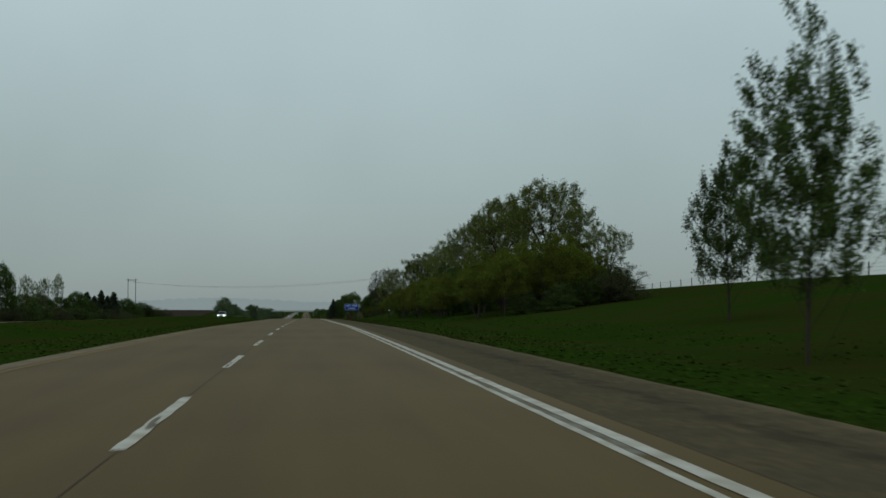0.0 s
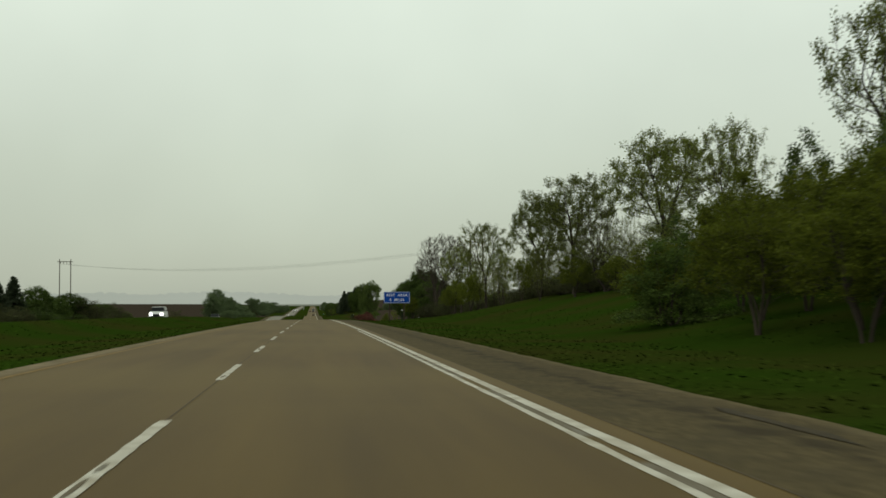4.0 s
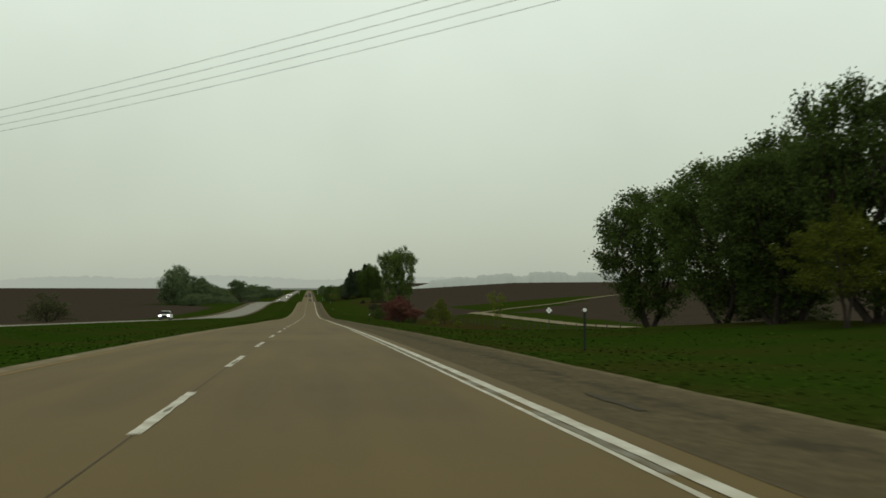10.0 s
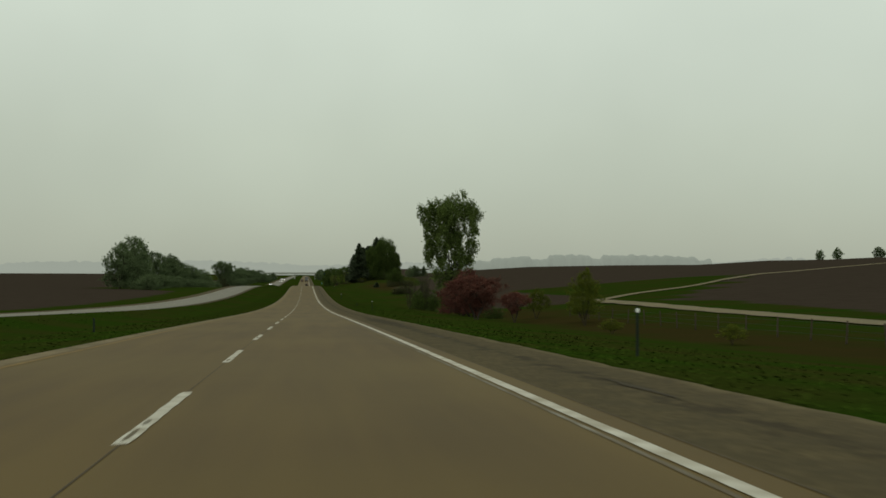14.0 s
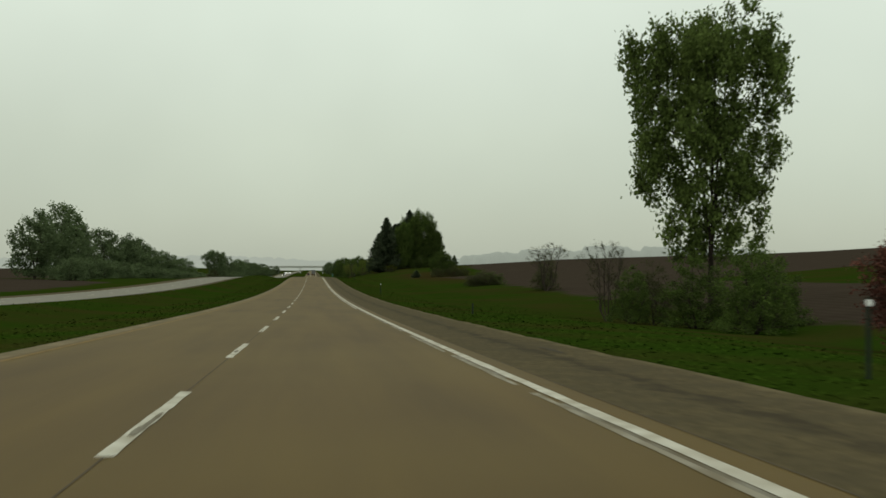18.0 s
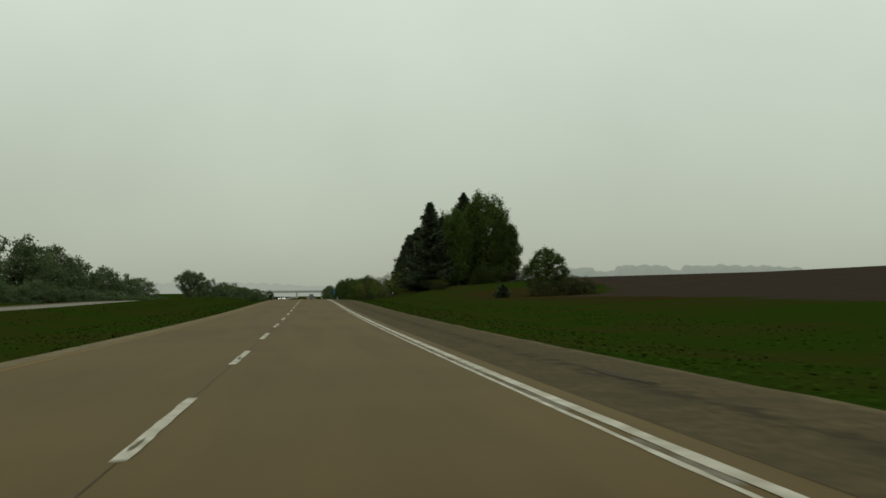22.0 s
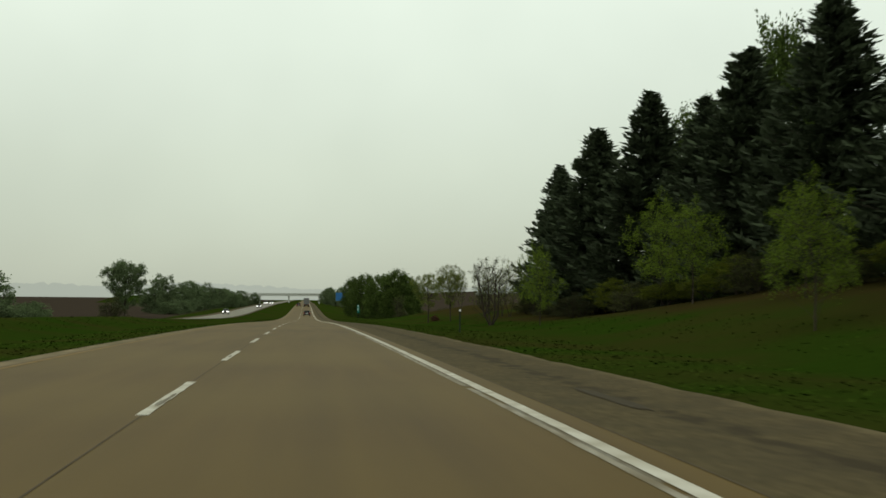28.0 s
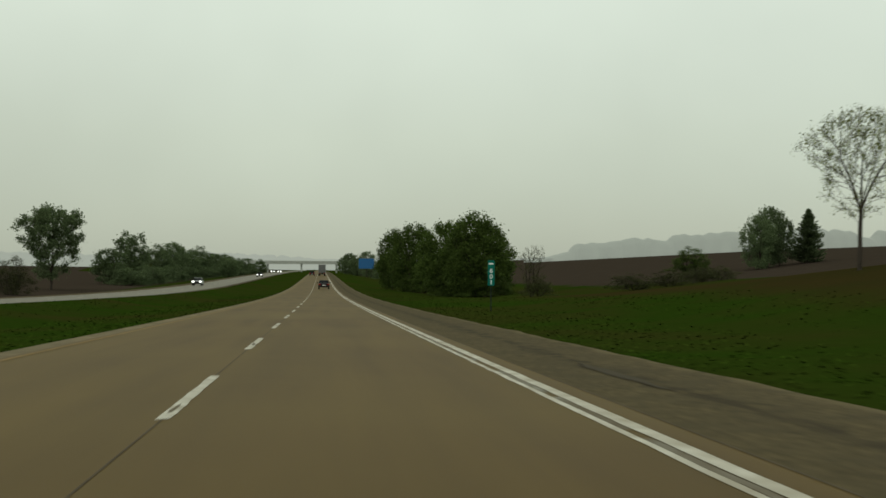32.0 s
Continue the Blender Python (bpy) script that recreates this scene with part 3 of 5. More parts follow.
M_LEAF = {
    "green": material("spring_leaves", (0.15, 0.175, 0.038), (0.108, 0.132, 0.028), 0.7, 0.7, 0, by_object=0.2, by_island=0.35, translucent=0.5),
    "dense": material("dense_leaves", (0.078, 0.115, 0.026), (0.052, 0.082, 0.018), 0.5, 0.7, 0, by_object=0.25, by_island=0.4, translucent=0.5),
    "yellow": material("young_yellow_leaves", (0.125, 0.147, 0.017), (0.09, 0.112, 0.013), 0.6, 0.7, 0, by_object=0.2, by_island=0.3, translucent=0.5),
    "fresh": material("fresh_green_leaves", (0.14, 0.2, 0.024), (0.1, 0.15, 0.018), 0.6, 0.7, 0, by_object=0.2, by_island=0.35, translucent=0.5),
    "red": material("dark_red_leaves", (0.16, 0.062, 0.046), (0.1, 0.042, 0.031), 0.8, 0.7, 0, by_object=0.2, by_island=0.45, translucent=0.3),
    "dark": material("dull_shrub_leaves", (0.075, 0.082, 0.032), (0.055, 0.06, 0.025), 0.8, 0.8, 0, by_object=0.25, by_island=0.3, translucent=0.5),
    "grey": material("grey_poplar_leaves", (0.112, 0.156, 0.04), (0.082, 0.118, 0.03), 0.6, 0.65, 0, by_object=0.2, by_island=0.4, translucent=0.5),
    # for distant plants: haze is put into this paler, greyer leaf colour
    "misty": material("haze_paled_leaves", (0.125, 0.168, 0.08), (0.1, 0.138, 0.064), 0.5, 0.8, 0, by_object=0.15, by_island=0.2, translucent=0.5),
    "needles": material("spruce_needles", (0.06, 0.079, 0.043), (0.042, 0.057, 0.031), 1.0, 0.75, 0, by_object=0.2, by_island=0.35, translucent=0.2),
}


class Soup:
    """Vertices and faces that are gathered for one mesh."""

    def __init__(self):
        self.v, self.f, self.n = [], [], 0

    def tube(self, pts, radii, sides):
        pts = np.asarray(pts, float)
        k = len(pts)
        along = np.gradient(pts, axis=0)
        along /= np.linalg.norm(along, axis=1)[:, None] + 1e-9
        ref = np.array([1.0, 0, 0]) if abs(along[0][2]) > 0.7 else np.array([0, 0, 1.0])
        a = np.cross(along, ref)
        a /= np.linalg.norm(a, axis=1)[:, None] + 1e-9
        b = np.cross(along, a)
        ang = np.arange(sides) * 2 * np.pi / sides
        ring = pts[:, None] + np.asarray(radii)[:, None, None] * (np.cos(ang)[None, :, None] * a[:, None] + np.sin(ang)[None, :, None] * b[:, None])
        self.v.append(ring.reshape(-1, 3))
        i, j = np.meshgrid(np.arange(k - 1), np.arange(sides), indexing="ij")
        i, j = i.ravel(), j.ravel()
        j2 = (j + 1) % sides
        self.f.append(self.n + np.stack([i * sides + j, i * sides + j2, (i + 1) * sides + j2, (i + 1) * sides + j], 1))
        self.n += k * sides

    def sticks(self, p, q, r):
        n = len(p)
        a = np.cross(q - p, np.array([0.31, 0.52, 0.8]))
        a *= r / (np.linalg.norm(a, axis=1)[:, None] + 1e-9)
        b = np.cross(q - p, a)
        b *= r / (np.linalg.norm(b, axis=1)[:, None] + 1e-9)
        ring = np.stack([a, -0.5 * a + 0.87 * b, -0.5 * a - 0.87 * b], 1)
        self.v.append(np.concatenate([p[:, None] + ring, q[:, None] + ring * 0.4], 1).reshape(-1, 3))
        k = self.n + 6 * np.arange(n)[:, None, None]
        self.f.append((k + np.array([[0, 1, 4, 3], [1, 2, 5, 4], [2, 0, 3, 5]])[None]).reshape(-1, 4))
        self.n += 6 * n

    def leaves(self, c, size, rng, slim=0.6, way=None):
        n = len(c)
        a = rng.normal(size=(n, 3)) if way is None else way + rng.normal(size=(n, 3)) * 0.25
        a /= np.linalg.norm(a, axis=1)[:, None]
        b = np.cross(a, rng.normal(size=(n, 3)))
        b /= np.linalg.norm(b, axis=1)[:, None] + 1e-9
        s = (size * rng.uniform(0.6, 1.3, n))[:, None]
        q = np.stack([c - a * s, c + b * s * slim - a * s * 0.15, c + a * s, c - b * s * slim - a * s * 0.15], 1)
        self.v.append(q.reshape(-1, 3))
        self.f.append(self.n + np.arange(4 * n).reshape(n, 4))
        self.n += 4 * n

    def mesh(self, name, mat, smooth=False):
        v, f = np.concatenate(self.v).astype(np.float32), np.concatenate(self.f).astype(np.int32)
        me = bpy.data.meshes.new(name)
        me.vertices.add(len(v))
        me.vertices.foreach_set("co", v.ravel())
        me.loops.add(f.size)
        me.loops.foreach_set("vertex_index", f.ravel())
        me.polygons.add(len(f))
        me.polygons.foreach_set("loop_start", np.arange(len(f), dtype=np.int32) * 4)
        if smooth:
            me.polygons.foreach_set("use_smooth", np.ones(len(f), bool))
        me.update(calc_edges=True)
        me.materials.append(mat)
        return me


PROFILE = {
    "dome": lambda v: 0.3 + 0.7 * (v / 0.6) ** 0.7 if v < 0.6 else math.sqrt(max(0.04, 1 - ((v - 0.6) / 0.43) ** 2)),
    "fan": lambda v: 0.28 + 0.72 * (v / 0.62) ** 0.85 if v < 0.62 else math.sqrt(max(0.03, 1 - ((v - 0.62) / 0.4) ** 2)),
    "round": lambda v: math.sqrt(max(0.02, 1 - (1.7 * (v - 0.45)) ** 2)),
    "vase": lambda v: 0.42 + 0.58 * math.sin(min(1.0, v * 1.2) * 1.57) if v < 0.86 else 1.0 - 0.5 * (v - 0.86) / 0.14,
    "column": lambda v: 0.62 + 0.38 * math.sin(v * 2.6 + 0.3) if v < 0.9 else 0.85 - 4.5 * (v - 0.9),
    "egg": lambda v: math.sin(3.1416 * min(0.97, 0.12 + 0.86 * v) ** 0.75) ** 0.7,
    "bush": lambda v: math.sqrt(max(0.05, 1 - (v * 0.95) ** 2)),
}


def crown_points(rng, shape, base, count, height, radius, bias, lump, clump, seed):
    """Points that fill a crown: an outline with lobes, and hollows between the clumps."""
    prof = PROFILE[shape]
    made = []
    while len(made) < count:
        v, az, u = rng.uniform(0, 1), rng.uniform(0, 6.2832), rng.uniform(0, 1)
        p = prof(v)
        if rng.uniform() > p * p:
            continue
        c, s = math.cos(az), math.sin(az)
        lobe = 1 + lump * noise.noise((c * 1.5 + seed, s * 1.5, v * 3.2)) + 0.5 * lump * noise.noise((c * 3.5, s * 3.5 + seed, v * 7))
        r = radius * p * lobe * u ** bias
        q = (r * c, r * s, height * (base + (1 - base) * v * (1 + 0.35 * lump * noise.noise((c * 1.3, s * 1.3 + 5, seed)))))
        if clump and noise.noise((q[0] * 0.62 + seed, q[1] * 0.62, q[2] * 0.62)) < clump - 0.75:
            continue
        made.append(q)
    return np.array(made)


def broadleaf(seed, shape, base, count=700, step=0.3, kill=0.5, stems=1, forks=4, fork=0.6, lift=0.1, thick=0.2, leaves=6, leaf=0.2, puff=0.2, twig=0.55, shoots=3,
              bias=0.5, lump=0.3, clump=0.0, rise=0.6, up=0.3, height=10.0, radius=3.5):
    """The wood and the crown of a tree 10 m high and 7 m wide: limbs that fork and reach for the points of its crown."""
    rng = np.random.default_rng(seed)
    aims = crown_points(rng, shape, base, count, height, radius, bias, lump, clump, seed % 97)
    at, parent, kids = [], [], []

    def grow(p, mother):
        at.append(np.asarray(p, float))
        parent.append(mother)
        kids.append(0)
        if mother >= 0:
            kids[mother] += 1
        return len(at) - 1

    roots = []
    for s in range(stems):
        az0 = s * 6.2832 / max(1, stems) + rng.uniform(-0.4, 0.4)
        foot = np.array([math.cos(az0), math.sin(az0)]) * (0.0 if stems == 1 else 0.05 * radius)
        lean = np.array([math.cos(az0), math.sin(az0)]) * (0.12 if stems == 1 else radius * 0.3 * rng.uniform(0.6, 1.2))
        tall = height * base * rng.uniform(0.85, 1.1) + 0.4
        steps = max(3, int(tall / step))
        node = grow((*foot, -0.3), -1)
        roots.append(node)
        for k in range(1, steps + 1):
            f = k / steps
            node = grow((*(foot + lean * f ** 1.4 + rng.normal(size=2) * 0.02), tall * f), node)
        for i in range(forks):
            az = az0 + i * 6.2832 / max(1, forks) + rng.uniform(-0.6, 0.6)
            v = rng.uniform(0.7, 1.0) * fork
            end_r = radius * PROFILE[shape](min(v, 1.0)) * rng.uniform(0.25, 0.7)
            end = np.array([math.cos(az) * end_r, math.sin(az) * end_r, height * (base + (1 - base) * v)]) + np.array([*lean, 0]) * 0.5
            start = at[node]
            ctrl = start + (end - start) * np.array([0.35, 0.35, rise])
            steps = max(3, int(np.linalg.norm(end - start) / step))
            last = node if rng.uniform() < 0.6 or i == 0 else max(node - int(rng.integers(1, 4)), roots[-1] + 2)
            for k in range(1, steps + 1):
                t = k / steps
                last = grow((1 - t) ** 2 * start + 2 * t * (1 - t) * ctrl + t * t * end + rng.normal(size=3) * 0.035, last)
    cost, who, gap = np.full(count, 1e9), np.zeros(count, int), np.full(count, 1e9)

    def meet(ids):
        p = np.array([at[i] for i in ids])
        d = aims[:, None] - p[None]
        far = np.linalg.norm(d, axis=2)
        price = far + 0.55 * np.maximum(0, np.hypot(d[:, :, 0], d[:, :, 1]) * 0.75 - d[:, :, 2])
        k = price.argmin(1)
        best = price[np.arange(count), k]
        better = best < cost
        cost[better], who[better] = best[better], np.asarray(ids)[k[better]]
        np.minimum(gap, far.min(1), out=gap)

    meet(list(range(len(at))))
    alive = gap > kill
    for _ in range(90):
        use = np.nonzero(alive)[0]
        if len(use) == 0:
            break
        hosts, inverse = np.unique(who[use], return_inverse=True)
        here = np.array([at[i] for i in hosts])
        way = aims[use] - here[inverse]
        way /= np.linalg.norm(way, axis=1)[:, None] + 1e-9
        total = np.zeros((len(hosts), 3))
        np.add.at(total, inverse, way)
        total /= np.linalg.norm(total, axis=1)[:, None] + 1e-9
        total += rng.normal(size=total.shape) * 0.16 + np.array([0, 0, lift])
        total /= np.linalg.norm(total, axis=1)[:, None] + 1e-9
        made = []
        for i, host in enumerate(hosts):
            if kids[host] > 3:
                alive[use[inverse == i]] = False
                continue
            made.append(grow(here[i] + total[i] * step, int(host)))
        if made:
            meet(made)
            alive &= gap > kill
    at, parent = np.array(at), np.array(parent)
    n = len(at)
    load = np.ones(n)
    for i in range(n - 1, -1, -1):
        if parent[i] >= 0:
            load[parent[i]] += load[i]
    main = np.full(n, -1)
    for i in range(n):
        m = parent[i]
        if m >= 0 and (main[m] < 0 or load[i] > load[main[m]]):
            main[m] = i
    inner = (parent >= 0) & (main >= 0)
    for _ in range(2):
        at[inner] = 0.5 * at[inner] + 0.25 * at[parent[inner]] + 0.25 * at[main[inner]]
    girth = np.maximum(thick * (load / load[roots[0]]) ** 0.5, 0.011)
    wood, crown = Soup(), Soup()
    for i in range(n):
        if parent[i] >= 0 and main[parent[i]] == i:
            continue
        chain = [i] if parent[i] < 0 else [parent[i], i]
        while main[chain[-1]] >= 0:
            chain.append(main[chain[-1]])
        if len(chain) < 2:
            continue
        g = girth[chain].copy()
        g[0] = min(g[0], g[1] * 1.25) if parent[i] >= 0 else g[0] * 1.25
        wood.tube(at[chain], g, 7 if g[0] > 0.1 else 4 if g[0] > 0.035 else 3)
    tips = np.nonzero((load <= 3) & (parent >= 0) & (at[:, 2] > height * base * 0.7))[0]
    out = at[tips] - at[parent[tips]]
    out /= np.linalg.norm(out, axis=1)[:, None] + 1e-9
    tips, out = np.repeat(tips, shoots), np.repeat(out, shoots, 0)
    way = out * 0.8 + rng.normal(size=out.shape) * 0.55 + np.array([0, 0, up])
    way /= np.linalg.norm(way, axis=1)[:, None] + 1e-9
    p = at[tips]
    q = p + way * (twig * rng.uniform(0.4, 1.2, len(tips)))[:, None]
    if leaf < 0.3:
        wood.sticks(p, q, 0.011)
    if leaves:
        f = rng.uniform(0.15, 1.1, (len(tips), leaves, 1))
        c = (p[:, None] + (q - p)[:, None] * f + rng.normal(size=(len(tips), leaves, 3)) * puff).reshape(-1, 3)
        crown.leaves(c[c[:, 2] > 0.12], leaf * 0.5, rng)
    else:
        crown.leaves(q, 0.03, rng)
    return wood, crown


def conifer(seed, height=16.0, radius=3.4, full=1.0):
    rng = np.random.default_rng(seed)
    wood, crown = Soup(), Soup()
    wood.tube([(0, 0, -0.3), (0.03, 0.02, height * 0.3), (-0.02, 0.04, height * 0.65), (0, 0, height * 0.99)], [0.24, 0.17, 0.09, 0.015], 7)
    at, ways = [], []
    z = height * 0.05
    while z < height * 0.99:
        f = z / height
        reach = radius * (1 - f) ** 0.8 * (0.55 + 0.45 * min(1, f * 7)) + 0.12
        for b in range(int(rng.integers(6, 9))):
            az = rng.uniform(0, 6.283)
            ln = reach * rng.choice([0.55, 0.8, 1.0, 1.15], p=[0.2, 0.35, 0.33, 0.12])
            o = np.array([math.cos(az), math.sin(az), 0])
            side = np.array([-o[1], o[0], 0])
            n = max(3, int(ln / 0.045 * full))
            zb = z + rng.uniform(-0.3, 0.3) * (1 - f)
            s = np.sort(rng.uniform(0.1, 1, n))
            drop = -0.42 * s + 0.62 * s ** 3
            p = o * (ln * s)[:, None] + np.array([0, 0, zb]) + np.stack([0 * s, 0 * s, drop * ln], 1)
            if ln > 0.9:
                wood.tube([(0, 0, zb), o * ln * 0.5 + (0, 0, zb - 0.13 * ln), o * ln * 0.95 + (0, 0, zb + 0.13 * ln)], [0.03, 0.018, 0.006], 3)
            sgn = rng.choice([-1, 1], n)[:, None]
            wide = (0.12 + 0.16 * ln * (1 - s))[:, None]
            at.append(p + side * sgn * wide * rng.uniform(0, 1, (n, 1)) + rng.normal(size=(n, 3)) * np.array([0.05, 0.05, 0.13]))
            ways.append(o * 0.7 + side * sgn * 0.4 + np.array([0, 0, 1.0]) * (rng.uniform(-0.5, 0.3, (n, 1)) + 0.9 * s[:, None] ** 2))
        z += rng.uniform(0.16, 0.3) * (0.6 + 0.7 * (1 - f))
    crown.leaves(np.concatenate(at), 0.25, rng, 0.36, np.concatenate(ways))
    return wood, crown


# kind: builder, its settings, how many different ones, leaf, thing's name, category, label, group
KINDS = {
    "open_tree": (dict(shape="fan", base=0.3, count=1100, kill=0.45, forks=4, fork=0.55, leaves=9, leaf=0.125, puff=0.11, shoots=4, thick=0.15, lump=0.6, clump=0.5, twig=0.55), 4, "green", "tree", "tree", "tall open-crowned tree with thin spring leaves", "trees of the wood"),
    "tall_tree": (dict(shape="egg", base=0.22, count=1000, kill=0.4, forks=1, fork=0.95, rise=0.5, leaves=11, leaf=0.18, puff=0.15, shoots=4, thick=0.12, lump=0.8, clump=0.55, twig=0.6, up=0.6, lift=0.2), 2, "dense", "tree", "tree", "tall slim roadside tree with ragged dark leaves", "first roadside trees"),
    "fan_tree": (dict(shape="dome", base=0.1, count=3000, step=0.26, kill=0.28, stems=3, forks=3, fork=0.7, leaves=2, leaf=0.07, puff=0.06, shoots=5, thick=0.14, lump=0.3, clump=0.3, twig=0.5, bias=0.45), 1, "dark", "tree", "tree", "leafless tree with a round fan of fine grey branches", "bare trees"),
    "spread_tree": (dict(shape="fan", base=0.3, count=1300, kill=0.42, forks=5, fork=0.6, leaves=13, leaf=0.13, puff=0.12, shoots=4, thick=0.18, lump=0.6, clump=0.5, twig=0.5, bias=0.42), 3, "green", "tree", "tree", "broad spreading tree with fresh green leaves", "trees of the wood"),
    "bare_tree": (dict(shape="dome", base=0.2, count=1300, kill=0.36, stems=2, forks=4, fork=0.6, leaves=2, leaf=0.14, puff=0.15, shoots=4, thick=0.15, lump=0.5, clump=0.4, twig=0.55), 3, "green", "tree", "tree", "almost bare spring tree with fanned grey branches", "bare trees"),
    "dense_tree": (dict(shape="round", base=0.03, count=760, kill=0.52, forks=4, leaves=13, leaf=0.31, puff=0.3, shoots=3, thick=0.2, lump=0.32, bias=0.4), 4, "dense", "tree", "tree", "round tree in full dark green leaf", "leafy trees"),
    "grove_tree": (dict(shape="dome", base=0.07, count=1200, kill=0.42, stems=3, forks=3, fork=0.5, leaves=15, leaf=0.2, puff=0.22, shoots=4, thick=0.17, lump=0.4, clump=0.2, bias=0.36), 4, "dense", "tree", "tree", "leafy many-stemmed tree with dark trunks showing below", "grove trees"),
    "verge_tree": (dict(shape="fan", base=0.3, count=640, kill=0.42, forks=4, fork=0.7, leaves=9, leaf=0.17, puff=0.17, shoots=4, thick=0.15, lump=0.5, clump=0.45), 3, "green", "tree", "tree", "forked young tree in olive green leaf on the verge", "young verge trees"),
    "budding_tree": (dict(shape="fan", base=0.3, count=900, kill=0.4, forks=5, fork=0.6, leaves=4, leaf=0.14, puff=0.12, shoots=3, thick=0.14, lump=0.35, clump=0.3, twig=0.6), 1, "green", "tree", "tree", "budding tree with a fan of thin branches", "bare trees"),
    "big_tree": (dict(shape="round", base=0.03, count=1700, kill=0.42, forks=4, fork=0.8, leaves=16, leaf=0.22, puff=0.24, shoots=4, thick=0.2, lump=0.6, clump=0.3, bias=0.4), 2, "dense", "tree", "tree", "tall full broadleaf tree among spruces", "trees by the spruces"),
    "cottonwood": (dict(shape="vase", base=0.2, count=1700, kill=0.38, forks=4, fork=0.8, rise=0.55, leaves=14, leaf=0.19, puff=0.16, shoots=4, thick=0.14, lump=0.6, clump=0.3, up=0.6, lift=0.2), 2, "grey", "tree", "tree", "upright cottonwood with many ascending limbs and small leaves", "cottonwoods"),
    "light_tree": (dict(shape="egg", base=0.22, count=520, forks=3, fork=0.8, leaves=7, leaf=0.17, puff=0.2, shoots=4, thick=0.08, lump=0.9, clump=0.45), 3, "fresh", "tree", "tree", "slim young tree with yellow-green leaves on the verge", "young verge trees"),
    "thin_tree": (dict(shape="egg", base=0.2, count=420, kill=0.42, stems=2, forks=2, fork=0.85, leaves=3, leaf=0.15, puff=0.16, shoots=4, thick=0.09, lump=0.8, clump=0.45, twig=0.5), 4, "green", "tree", "tree", "thin pole of a tree with sparse olive leaves", "thin trees of the wood"),
    "sapling": (dict(shape="vase", base=0.35, count=160, forks=3, leaves=5, leaf=0.26, puff=0.2, shoots=3, thick=0.09, lump=0.6, clump=0.4), 1, "yellow", "tree", "tree", "thin leaning sapling in the ditch grass", "young verge trees"),
    "shrub": (dict(shape="bush", base=0.02, count=420, kill=0.6, stems=5, forks=2, leaves=16, leaf=0.24, puff=0.28, shoots=3, thick=0.12, lump=0.6), 3, "dense", "shrub", "shrub", "leafy green shrub growing from several stems", "shrubs"),
    "dark_shrub": (dict(shape="bush", base=0.02, count=420, kill=0.55, stems=5, forks=2, leaves=11, leaf=0.22, puff=0.28, shoots=3, thick=0.12, lump=0.6, twig=0.8), 2, "dark", "shrub", "shrub", "dull dark shrub with tangled twigs", "dark shrubs"),
    "yellow_shrub": (dict(shape="egg", base=0.3, count=460, stems=2, forks=2, fork=0.8, leaves=13, leaf=0.19, puff=0.2, shoots=4, thick=0.1, lump=0.7, clump=0.4), 4, "yellow", "shrub", "shrub", "tall shrub with young yellow-green leaves", "undergrowth of the wood"),
    "red_shrub": (dict(shape="bush", base=0.06, count=1200, kill=0.42, stems=5, forks=3, fork=0.6, leaves=14, leaf=0.19, puff=0.15, shoots=4, thick=0.13, lump=0.8, up=0.9, lift=0.3, twig=0.8), 3, "red", "shrub", "shrub", "wide dark red-leaved shrub with spiky twigs", "red shrubs"),
    "dark_red_tree": (dict(shape="fan", base=0.3, count=900, kill=0.42, stems=2, forks=3, fork=0.5, leaves=13, leaf=0.19, puff=0.15, shoots=4, thick=0.15, lump=0.7, up=0.8, lift=0.2, twig=0.8), 2, "red", "tree", "tree", "low crab apple tree with a forked trunk and dark red leaves", "red trees"),
    "round_tree": (dict(shape="egg", base=0.12, count=1000, kill=0.42, forks=4, leaves=11, leaf=0.23, puff=0.2, shoots=4, thick=0.15, lump=0.3, bias=0.42), 1, "dense", "tree", "tree", "small round leafy tree at the edge of the field", "verge trees"),
    "bare_shrub": (dict(shape="vase", base=0.1, count=300, stems=4, forks=2, fork=0.8, leaves=4, leaf=0.17, puff=0.15, shoots=3, thick=0.14, lump=0.6, clump=0.4, lift=0.3, twig=0.7), 2, "dark", "shrub", "shrub", "half-dead shrub with bare forked stems", "bare shrubs"),
    "far_tree": (dict(shape="round", base=0.05, count=460, kill=0.6, forks=4, leaves=9, leaf=0.4, puff=0.33, shoots=3, thick=0.2, lump=0.6), 3, "misty", "tree", "tree", "round grey-green tree beyond the carriageway, paled for haze", "far roadside trees"),
    "far_shrub": (dict(shape="bush", base=0.02, count=300, kill=0.7, stems=4, forks=2, leaves=8, leaf=0.45, puff=0.4, shoots=3, thick=0.12, lump=0.6), 2, "misty", "shrub", "shrub", "grey-green shrub beyond the carriageway, paled for haze", "far shrubs"),
    "far_cottonwood": (dict(shape="vase", base=0.16, count=900, forks=4, fork=0.8, leaves=13, leaf=0.25, puff=0.22, shoots=4, thick=0.15, lump=0.6, clump=0.4, up=0.5), 1, "misty", "tree", "tree", "lone grey-green cottonwood beyond the carriageway, paled for haze", "cottonwoods"),
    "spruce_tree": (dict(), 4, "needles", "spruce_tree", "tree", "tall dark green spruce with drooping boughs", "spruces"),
    "far_spruce": (dict(), 1, "misty", "spruce_tree", "tree", "grey-green spruce beside far trees on the field, paled for haze", "spruces"),
    "small_spruce": (dict(height=4.0, radius=1.9, full=1.6), 1, "needles", "spruce_tree", "tree", "low dark spruce with a broad base on the bank", "spruces"),
}
MADE = {}
COUNT = {}
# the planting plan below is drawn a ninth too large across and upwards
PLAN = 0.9


